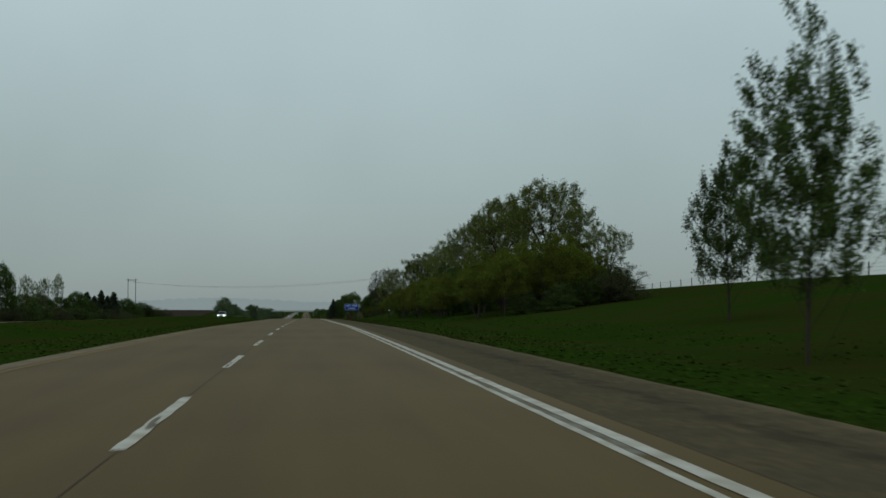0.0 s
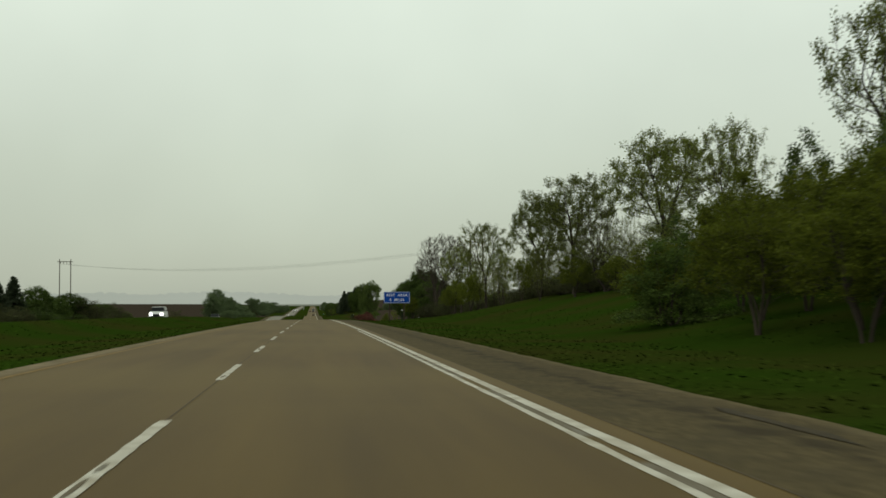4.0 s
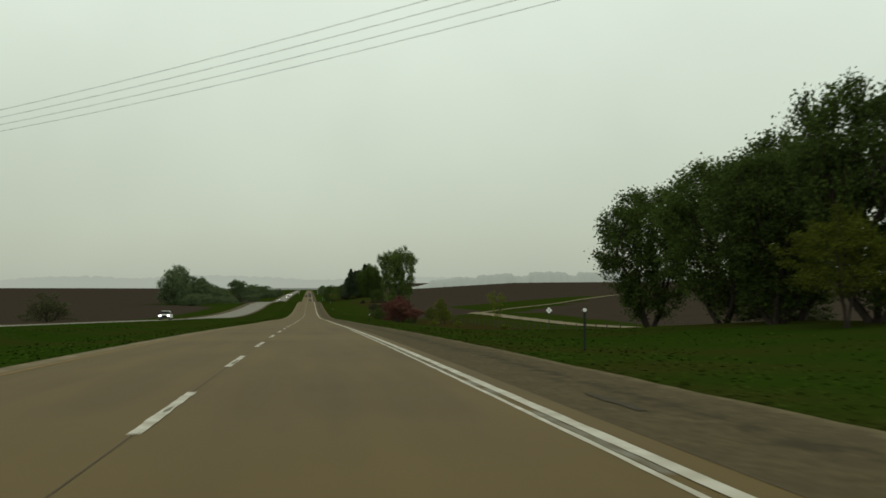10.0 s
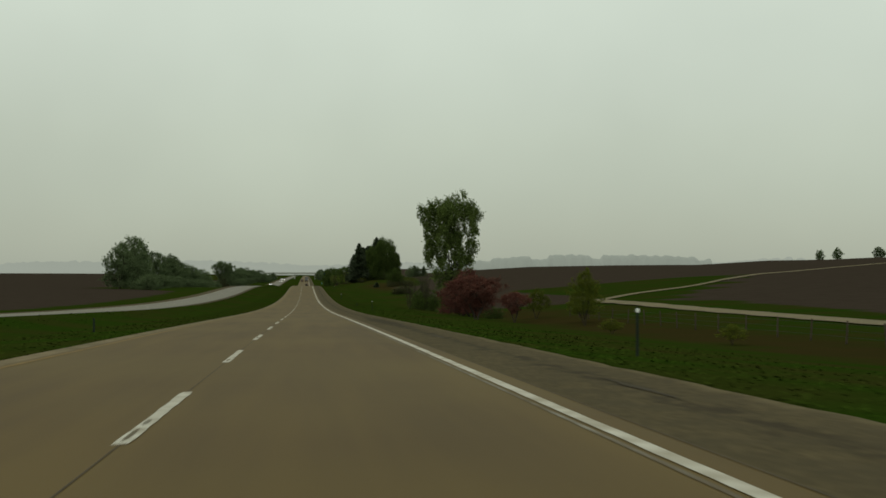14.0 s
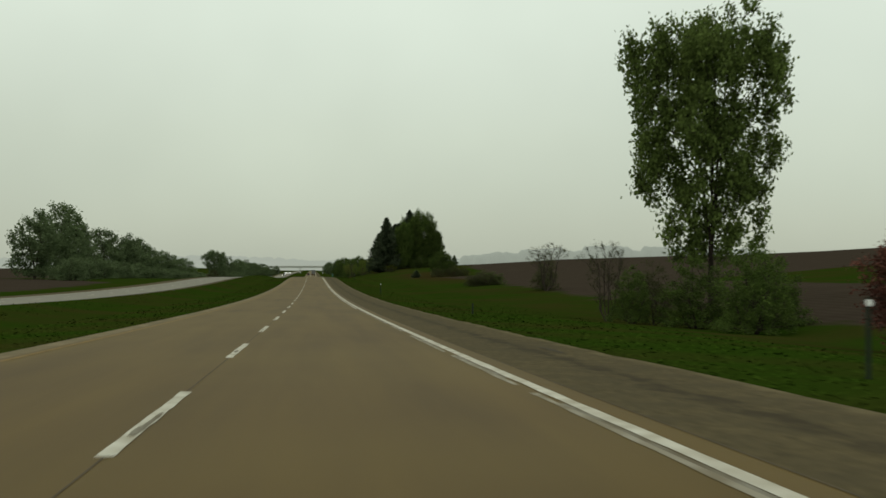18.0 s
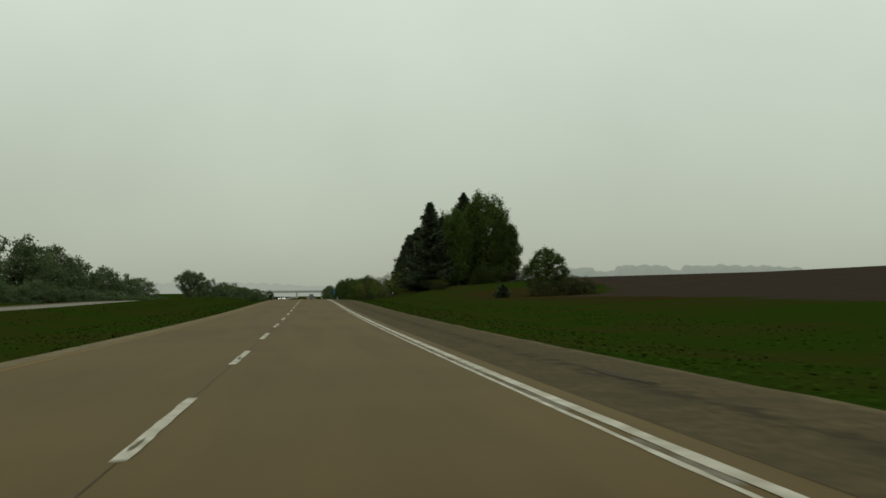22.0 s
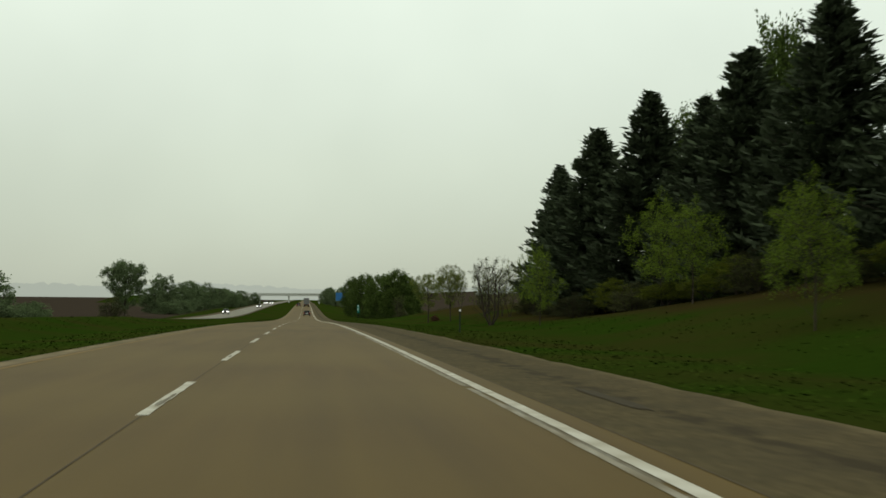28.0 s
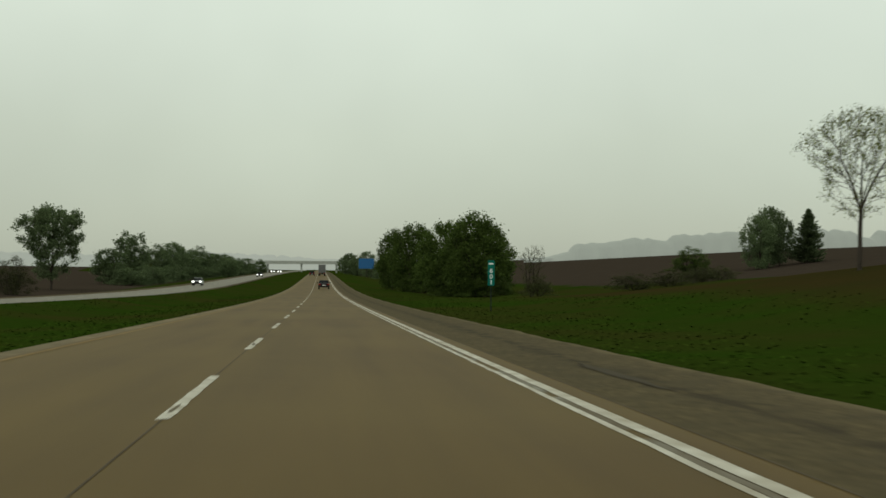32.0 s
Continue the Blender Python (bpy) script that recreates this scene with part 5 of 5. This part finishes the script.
        letter = mesh_ob("letter", [me.vertices[i].co[:] for i in used], [[index[i] for i in p.vertices] for p in faces], mat, parent)
        letter.matrix_basis = pose(*at, 90, 0, 0)


def thing(name, x, y, label, category, group="", z=None, turn=0, size=1.0):
    root = new(name)
    root.empty_display_size = 0.3
    root.matrix_basis = pose(x, y, ground_z(x, y) if z is None else z, 0, 0, turn) @ Matrix.Diagonal((size, size, size, 1))
    return tagged(root, label, category, group)


# the rest-area sign
sign = thing("road_sign", 9.9, 291.3, "large blue rest area sign with white letters on two wooden posts", "road sign", z=road_z(291.3) + 0.15, size=0.9)
part("panel", rounded_panel(3.46, 1.5, 0.11, 0.04), M_BLUE, sign).location = (0, 0, 2.77)
for x0, x1, z0, z1 in ((-1.62, 1.62, 3.45, 3.48), (-1.62, 1.62, 2.06, 2.09), (-1.69, -1.66, 2.12, 3.42), (1.66, 1.69, 2.12, 3.42)):
    part("border", block((x0, -0.028, z0), (x1, -0.021, z1)), M_WHITE, sign, "white border strip")
lettering("REST  AREA", 0.46, M_WHITE, sign, (0, -0.024, 3.07), 1.2)
lettering("2  MILES", 0.46, M_WHITE, sign, (0, -0.024, 2.45), 1.2)
for px in (-0.95, 0.95):
    part("post", block((px - 0.07, 0.03, ground_z(9.9 + px, 291.3) - road_z(291.3) - 0.9), (px + 0.07, 0.17, 3.3), 0.015), M_WOODPOST, sign, "square wooden post")
for pz in (2.4, 3.15):
    part("bracket", block((-1.6, 0.021, pz - 0.03), (1.6, 0.03, pz + 0.03)), M_STEEL, sign, "steel back rail")

# reflector posts along the verge
first = thing("delineator", 7.5, 120.3, "slim dark marker post with a white reflector on the verge", "marker post", "marker posts", size=0.92)
part("post", block((-0.036, -0.018, -0.3), (0.036, 0.018, 1.25), 0.01), M_DARK, first)
part("reflector", rounded_panel(0.1, 0.11, 0.045, 0.02), M_WHITE, first, "round white reflector").location = (0, -0.032, 1.16)
for x, y in ((7.6, 248.4), (7.3, 373.8), (7.5, 504.2), (7.6, 627.5), (7.5, 757), (8.6, 884), (7.5, 1010)):
    copy_thing(first, pose(x, y, ground_z(x, y)))
short = thing("delineator", 7.6, 672.8, "short dark marker post in the grass", "marker post", "marker posts", size=0.92)
part("post", block((-0.04, -0.02, -0.3), (0.04, 0.02, 0.58), 0.01), M_DARK, short)
copy_thing(short, pose(-8.1, 525.4, ground_z(-8.1, 525.4)))

# the mile marker
mile = thing("mile_marker", 7.95, 1145.0, "green mile marker with white figures on a steel post", "road sign", z=road_z(1145.0) + 0.1, size=0.9)
part("panel", rounded_panel(0.36, 1.34, 0.05, 0.02), M_GREEN, mile).location = (0, 0, 1.95)
for k, mark in enumerate("601"):
    lettering(mark, 0.33, M_WHITE, mile, (0, -0.014, 2.06 - k * 0.31), 1.0)
part("bar", block((-0.12, -0.016, 2.4), (0.12, -0.011, 2.48)), M_WHITE, mile, "white bar of small letters")
part("post", block((-0.03, 0.012, ground_z(8.2, 1145) - road_z(1145) - 0.6), (0.03, 0.05, 2.5), 0.008), M_DARK, mile)

# the sign by the side road, and the far blue sign
diamond = thing("road_sign", 29.2, 497.4, "pale diamond sign on a post by the gravel road", "road sign", size=0.9)
plate = part("plate", rounded_panel(0.62, 0.62, 0.05, 0.02), M_WHITE, diamond)
plate.matrix_basis = pose(0, 0, 3.3, 0, 45, 0)
part("bar", block((-0.05, -0.016, 3.12), (0.05, -0.011, 3.48)), M_TRIM, diamond, "dark upright bar")
part("post", block((-0.05, 0.012, -0.3), (0.05, 0.09, 3.6), 0.01), M_WOODPOST, diamond)
far_sign = thing("road_sign", 18.4, 1617.0, "big blue services sign on three posts far down the road", "road sign", z=road_z(1617), size=0.9)
# the distant mist is put into this paler, greyer blue
part("panel", rounded_panel(7.0, 4.6, 0.25, 0.06), material("hazed_blue_sheet", (0.03, 0.12, 0.28), (0.025, 0.1, 0.24), 3.0, 0.6, 0.0), far_sign).location = (0, 0, 5.2)
for px in (-2.4, 0, 2.4):
    part("post", block((px - 0.1, 0.035, -2.5), (px + 0.1, 0.2, 7.0), 0.02), M_WOODPOST, far_sign)


# power line on H-frames
def h_frame(x, y, top, turn, label):
    root = thing("utility_pole", x, y, label, "utility pole", "power line poles", turn=turn)
    h = top - ground_z(x, y)
    for sx in (-1.5, 1.5):
        part("pole", rod((sx, 0, -0.5), (sx, 0, h), 0.14, 0.095, 10), M_WOODPOST, root)
    part("crossarm", block((-2.1, -0.07, h - 0.68), (2.1, 0.07, h - 0.52), 0.02), M_WOODPOST, root)
    for sx in (-1.3, -0.45, 0.45, 1.3):
        ins = part("insulator", rod((sx, 0, h - 1.25), (sx, 0, h - 0.68), 0.05, 0.05, 8), M_CERAMIC, root)
        for k in range(3):
            part("disc", rod((sx, 0, h - 1.2 + k * 0.15), (sx, 0, h - 1.15 + k * 0.15), 0.13, 0.1, 10), M_CERAMIC, ins)
    return root


LINE = Vector((-88.3, 112.7, 0)).normalized()
LINE_TURN = math.degrees(math.atan2(LINE.y, LINE.x)) - 90
h_frame(27.3, 353.3, 10.9, LINE_TURN, "wooden H-frame power pole among trees")
h_frame(-61.0, 466.0, 11.0, LINE_TURN, "wooden H-frame power pole beyond the far carriageway")
for k, off in enumerate((-1.3, -0.45, 0.45, 1.3)):
    side = Vector((LINE.y, -LINE.x, 0)) * off
    a, b = Vector((27.3, 353.3, 9.65)) + side, Vector((-61.0, 466.0, 9.75)) + side
    soup = Soup()
    pts = [a.lerp(b, u) - Vector((0, 0, (2.4 + 0.12 * k) * 4 * u * (1 - u))) for u in np.linspace(0, 1, 41)]
    soup.tube([tuple(p) for p in pts], [0.009] * 41, 5)
    tagged(new("power_cable", soup.mesh("power_cable", M_WIRE, True)), "thin sagging power cable strung over the road", "cable", "power cables")


# wire fences
def fence(points, label):
    root = thing("fence", points[0][0], points[0][1], label, "fence", "wire fences", z=0)
    root.matrix_basis = Matrix.Identity(4)
    data, tops = None, []
    for n, (x, y) in enumerate(points):
        z = ground_z(x, y)
        if data is None:
            post = part("post", rod((0, 0, -0.3), (0, 0, 1.3), 0.06, 0.05, 6), M_WOODPOST, root)
            data = post.data
        else:
            post = new("post", data)
            post.parent = root
        post.location = (x, y, z)
        post.rotation_euler = (radians((n * 37 % 7) - 3), radians((n * 53 % 9) - 4), 0)
        tops.append((x, y, z))
    for h in (0.4, 0.75, 1.1):
        soup = Soup()
        soup.tube([(x, y - 0.02, z + h) for x, y, z in tops], [0.008] * len(tops), 3)
        new("wire", soup.mesh("wire", M_WIRE)).parent = root


fence([(52 - 0.03 * k, 96 + 5.0 * k) for k in range(32)], "old wire fence with wooden posts along the ridge")
fence([(29.7 + 0.2 * math.sin(k), 440 + 5.5 * k) for k in range(34)], "sagging wire fence with wooden posts in rough grass")
fence([(21.2, 345 + 5.0 * k) for k in range(7)], "short run of wire fence behind the sign")


# vehicles
def wheel(root, x, y, r, wide):
    w = part("wheel", rod((x - wide / 2, y, r), (x + wide / 2, y, r), r * 0.55, sides=14), M_TRIM, root)
    bm = bmesh.new()
    n = 20
    rings = [(r * 0.62, -0.5), (r * 0.97, -0.5), (r, -0.3), (r, 0.3), (r * 0.97, 0.5), (r * 0.62, 0.5)]
    vs = [[bm.verts.new((x + o * wide, y + q * math.cos(k * 6.2832 / n), r + q * math.sin(k * 6.2832 / n))) for k in range(n)] for q, o in rings]
    for i in range(len(rings)):
        for k in range(n):
            bm.faces.new((vs[i][k], vs[i][(k + 1) % n], vs[(i + 1) % 6][(k + 1) % n], vs[(i + 1) % 6][k]))
    part("tyre", bm, M_TYRE, w)
    part("rim", rod((x - wide * 0.42, y, r), (x + wide * 0.42, y, r), r * 0.6, sides=16), M_RIM, w)


def shell(profile, width, tuck=0.08, bevel=0.05):
    """A car body: a side outline of (y, z) drawn out across the width, its sides leaning in above the waist."""
    bm = bmesh.new()
    zmax = max(z for _, z in profile)
    rows = []
    for sx in (-1, 1):
        rows.append([bm.verts.new((sx * (width / 2 - tuck * max(0.0, (z - 0.7) / max(0.1, zmax - 0.7))), y, z)) for y, z in profile])
    bm.faces.new(rows[0])
    bm.faces.new(rows[1][::-1])
    for k in range(len(profile)):
        m = (k + 1) % len(profile)
        bm.faces.new((rows[0][m], rows[0][k], rows[1][k], rows[1][m]))
    bmesh.ops.recalc_face_normals(bm, faces=bm.faces)
    bmesh.ops.bevel(bm, geom=bm.edges[:], offset=bevel, segments=2, affect="EDGES", profile=0.6)
    return bm


def car(x, y, turn, mat, label, tall=False, lit=False, group="cars on the motorway"):
    """A car whose nose points to +y before it is turned."""
    root = thing("car", x, y, label, "car", group, z=road_z(y) + (0.035 if x < -10 else 0.005), turn=turn)
    if tall:
        body = [(-2.35, 0.4), (2.3, 0.4), (2.36, 0.75), (2.25, 1.02), (1.15, 1.12), (-2.3, 1.14), (-2.4, 0.8)]
        cab, roof, w = ((-2.26, 1.1, 1.1), (1.1, 1.66)), (-2.0, 0.35), 1.9
    else:
        body = [(-2.3, 0.32), (2.25, 0.32), (2.32, 0.62), (2.15, 0.8), (0.95, 0.93), (-1.65, 0.98), (-2.3, 0.95), (-2.36, 0.6)]
        cab, roof, w = ((-1.75, 0.95, 0.9), (0.95, 1.4)), (-0.95, 0.15), 1.8
    part("body", shell(body, w), mat, root)
    (cy0, cy1, _), (cz0, cz1) = cab
    part("cabin", block((-w / 2 + 0.08, cy0, cz0 - 0.04), (w / 2 - 0.08, cy1, cz1), 0.05, (0.16, roof[0] - cy0, cy1 - roof[1])), M_GLASS, root, "dark glazed cabin")
    part("roof", block((-w / 2 + 0.22, roof[0] - 0.02, cz1 - 0.03), (w / 2 - 0.22, roof[1] + 0.02, cz1 + 0.035), 0.025), mat, root)
    for sx in (-1, 1):
        for py in ((-1.1, -0.35) if not tall else (-2.05, -0.95, 0.0)):
            part("pillar", rod((sx * (w / 2 - 0.085), py, cz0), (sx * (w / 2 - 0.235), py + 0.08, cz1), 0.035, 0.03, 6), mat, root)
        part("mirror", block((sx * (w / 2 + 0.1) - 0.1, 0.62, cz0 + 0.02), (sx * (w / 2 + 0.1) + 0.1, 0.78, cz0 + 0.18), 0.03), M_TRIM, root)
        part("headlamp", block((sx * 0.66 - 0.2, 2.2, 0.64), (sx * 0.66 + 0.2, 2.37, 0.82 if not tall else 0.92), 0.03), M_LAMP if lit else M_RIM, root, "lit headlamp" if lit else "")
        part("tail_lamp", block((sx * 0.7 - 0.17, -2.41, 0.7), (sx * 0.7 + 0.17, -2.26, 0.9 if not tall else 1.1), 0.03), M_TAIL, root, "red tail lamp")
        for py in (-1.4, 1.42):
            wheel(root, sx * (w / 2 - 0.12), py, 0.33 if not tall else 0.37, 0.22)
    part("grille", block((-0.42, 2.28, 0.52), (0.42, 2.38, 0.8), 0.02), M_TRIM, root)
    part("bumper", block((-w / 2 + 0.05, -2.44, 0.36), (w / 2 - 0.05, -2.3, 0.56), 0.03), M_TRIM, root)
    part("bumper", block((-w / 2 + 0.05, 2.26, 0.36), (w / 2 - 0.05, 2.4, 0.52), 0.03), M_TRIM, root)
    part("plate", block((-0.26, -2.46, 0.6), (0.26, -2.38, 0.72)), M_WHITE, root, "blank number plate")
    return root


def truck(x, y, label, turn=0):
    root = thing("truck", x, y, label, "truck", "trucks on the motorway", z=road_z(y) + 0.005, turn=turn)
    box = part("trailer", block((-1.28, -7.5, 1.15), (1.28, 6.2, 4.05), 0.04), paint("pale_trailer", (0.2, 0.205, 0.2)), root, "grey box trailer")
    for sx in (-0.62, 0.62):
        part("rear_door", block((sx - 0.6, -7.54, 1.25), (sx + 0.6, -7.5, 3.95), 0.01), paint("grey_trailer_door", (0.13, 0.133, 0.13)), box)
    part("chassis", block((-0.5, -7.2, 0.75), (0.5, 9.2, 1.12), 0.03), M_TRIM, root)
    part("cab", block((-1.22, 6.6, 0.8), (1.22, 9.4, 3.5), 0.12, (0.08, 0.1, 0.45)), paint("red_cab", (0.2, 0.03, 0.025)), root)
    part("windscreen", block((-1.05, 9.02, 2.1), (1.05, 9.36, 3.0), 0.03, (0.05, 0.0, 0.2)), M_GLASS, root)
    part("underride_bar", block((-1.15, -7.5, 0.5), (1.15, -7.38, 0.66), 0.02), M_TRIM, root)
    for sx in (-1, 1):
        part("tail_lamp", block((sx * 0.95 - 0.12, -7.55, 0.85), (sx * 0.95 + 0.12, -7.46, 1.0), 0.01), M_TAIL, root)
        for py in (-6.4, -5.1, 5.4, 8.4):
            wheel(root, sx * 0.98, py, 0.5, 0.5)
    return root


WHITE, SILVER, BLACK = paint("white_car_paint", (0.72, 0.73, 0.72)), paint("silver_car_paint", (0.38, 0.39, 0.4)), paint("black_car_paint", (0.016, 0.017, 0.02))
car(0.35, 1294.0, 0, BLACK, "black saloon driving ahead in the slow lane")
truck(0.3, 1560.0, "semi-trailer truck far ahead in the slow lane")
car(-3.3, 1560.0, 0, BLACK, "dark car far ahead in the overtaking lane", tall=True)
car(-19.4, 303.0, 180, WHITE, "white sport utility vehicle with lit headlamps on the far carriageway", True, True)
car(-19.4, 398.0, 180, BLACK, "dark car with lit headlamps on the far carriageway", False, True)
car(-22.9, 552.0, 180, WHITE, "white saloon with lit headlamps on the far carriageway", False, True)
car(-22.9, 1329.0, 180, SILVER, "silver car with lit headlamps far off on the other carriageway", False, True)
car(-19.4, 1500.0, 180, BLACK, "dark car with lit headlamps far off on the other carriageway", False, True)
car(-19.4, 1700.0, 180, WHITE, "white car with lit headlamps in the distance", True, True)
car(-22.9, 1712.0, 180, SILVER, "pale car with lit headlamps in the distance", True, True)

# the overpass in the distance
OY = 1930.0
oz = road_z(OY)
over = thing("overpass", -9, OY, "pale concrete road bridge crossing the motorway", "bridge", z=oz, size=0.9)
part("deck", block((-78, -5.5, 5.6), (34, 5.5, 6.9), 0.05), M_BRIDGE, over)
for sy in (-5.6, 5.2):
    part("parapet", block((-78, sy, 6.904), (34, sy + 0.4, 7.9), 0.04), M_BRIDGE, over)
for px in (-28, -4.0, 21):
    for py in (-3.4, 0, 3.4):
        part("column", rod((px, py, -1), (px, py, 5.0), 0.55, sides=14), M_BRIDGE, over)
    part("pier_cap", block((px - 0.8, -5.2, 4.9), (px + 0.8, 5.2, 5.596), 0.05), M_BRIDGE, over)
for sx in (-1, 1):
    bm = block((-78 - 90 if sx < 0 else 26, -9, -3), (-56 if sx < 0 else 34 + 90, 9, 5.5), 0.0, (26, 6, 6))
    part("embankment", bm, M_GRASS, over, "grassed bridge embankment")

# wooded skyline, its mist put in as a pale glow of the material
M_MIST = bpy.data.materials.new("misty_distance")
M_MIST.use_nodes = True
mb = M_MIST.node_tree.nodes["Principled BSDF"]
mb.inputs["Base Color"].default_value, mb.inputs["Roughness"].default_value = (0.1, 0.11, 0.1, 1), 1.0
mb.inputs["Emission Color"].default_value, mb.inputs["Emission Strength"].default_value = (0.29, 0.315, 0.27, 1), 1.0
rng_b = np.random.default_rng(3)
verts, faces = [], []
for k in range(1100):
    a = radians(-42 + k * 0.085)
    far = 3950 + 60 * math.sin(k * 0.05)
    x, y = far * math.sin(a), 500 + far * math.cos(a)
    grove = max(0.0, noise.noise((k * 0.017, 2.0, 0)) + 0.35)
    top = 14 + 24 * min(grove, 0.7) + (4 + 14 * grove) * abs(noise.noise((k * 0.16, 0, 5))) + rng_b.uniform(-1.5, 1.5)
    verts += [(x, y, -60), (x, y, top)]
    if k:
        faces.append((2 * k - 2, 2 * k, 2 * k + 1, 2 * k - 1))
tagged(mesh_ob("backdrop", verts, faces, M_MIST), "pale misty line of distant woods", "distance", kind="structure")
# a nearer wood on the ridge to the right: a lumpy bank of crowns with its own depth
verts, faces = [], []
COLS, ROWS = 240, 7
for k in range(COLS):
    u = k / (COLS - 1)
    x = 106 + 297 * u
    crest = (4.8 + 9.0 * math.sin(0.35 + 2.2 * u)) * min(1.0, 9 * u + 0.25) + 3.6 * abs(noise.noise((k * 0.1, 3, 1))) + 1.2 * noise.noise((k * 0.26, 8, 2))
    crest *= 0.5 + 0.3 * min(1.0, max(0.0, 2.5 + 7 * noise.noise((k * 0.045, 1, 9))))
    for j in range(ROWS):
        a = math.pi * j / (ROWS - 1)
        y = 1752 - 11 * math.cos(a) + 4 * noise.noise((k * 0.2, j, 4))
        verts.append((x, y, ground_z(x, y) - 0.5 + (crest + 0.5) * math.sin(a) ** 0.6))
faces = [(k * ROWS + j, (k + 1) * ROWS + j, (k + 1) * ROWS + j + 1, k * ROWS + j + 1) for k in range(COLS - 1) for j in range(ROWS - 1)]
# mist over this wood is the same glow in a darker grey
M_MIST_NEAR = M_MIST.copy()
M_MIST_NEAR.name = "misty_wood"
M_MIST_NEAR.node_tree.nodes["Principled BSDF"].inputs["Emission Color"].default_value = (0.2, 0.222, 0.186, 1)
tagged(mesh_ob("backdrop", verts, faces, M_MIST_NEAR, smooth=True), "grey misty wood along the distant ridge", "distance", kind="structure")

# ---------------------------------------------------------------- rough grass along the pavement
M_BLADES = material("grass_blades", (0.024, 0.049, 0.005), (0.03, 0.058, 0.0064), 0.4, 0.9, 0, 0.12, (0.036, 0.037, 0.0085), by_island=0.15, amount3=0.8, gloss=0.0)


def tufts(name, x0, x1, y0, y1, count, tall, seed, label):
    rng = np.random.default_rng(seed)
    near = rng.uniform(0, 1, count) ** 2.6
    x = x0 + (x1 - x0) * near
    y = rng.uniform(y0, y1, count)
    z = np.array([ground_z(a, b) for a, b in zip(x, y)])
    c = np.stack([x, y, z], 1)
    a = rng.uniform(0, 6.283, count)
    h = tall * rng.uniform(0.35, 1.0, count) * (0.55 + 0.6 * np.clip(near * 3, 0, 1))
    w = rng.uniform(0.015, 0.05, count)
    o = np.stack([np.cos(a), np.sin(a), 0 * a], 1) * w[:, None]
    lean = np.stack([-np.sin(a), np.cos(a), 0 * a], 1) * (rng.choice((-1, 1), count) * rng.uniform(0.08, 0.2, count))[:, None]
    up = np.stack([0 * h, 0 * h, h], 1)
    q = np.stack([c - o, c + o, c + o * 0.35 + up + lean, c - o * 0.5 + up * 0.8 + lean * 0.7], 1)
    soup = Soup()
    soup.v.append(q.reshape(-1, 3))
    soup.f.append(np.arange(4 * count).reshape(count, 4))
    return tagged(new(name, soup.mesh(name, M_BLADES)), label, "grass", kind="stuff")


tufts("grass", 4.8, 16, 5, 1250, 110000, 0.045, 1, "uneven spring grass on the verge")
tufts("grass", -5.4, -15, 20, 1250, 80000, 0.05, 2, "uneven spring grass on the median")
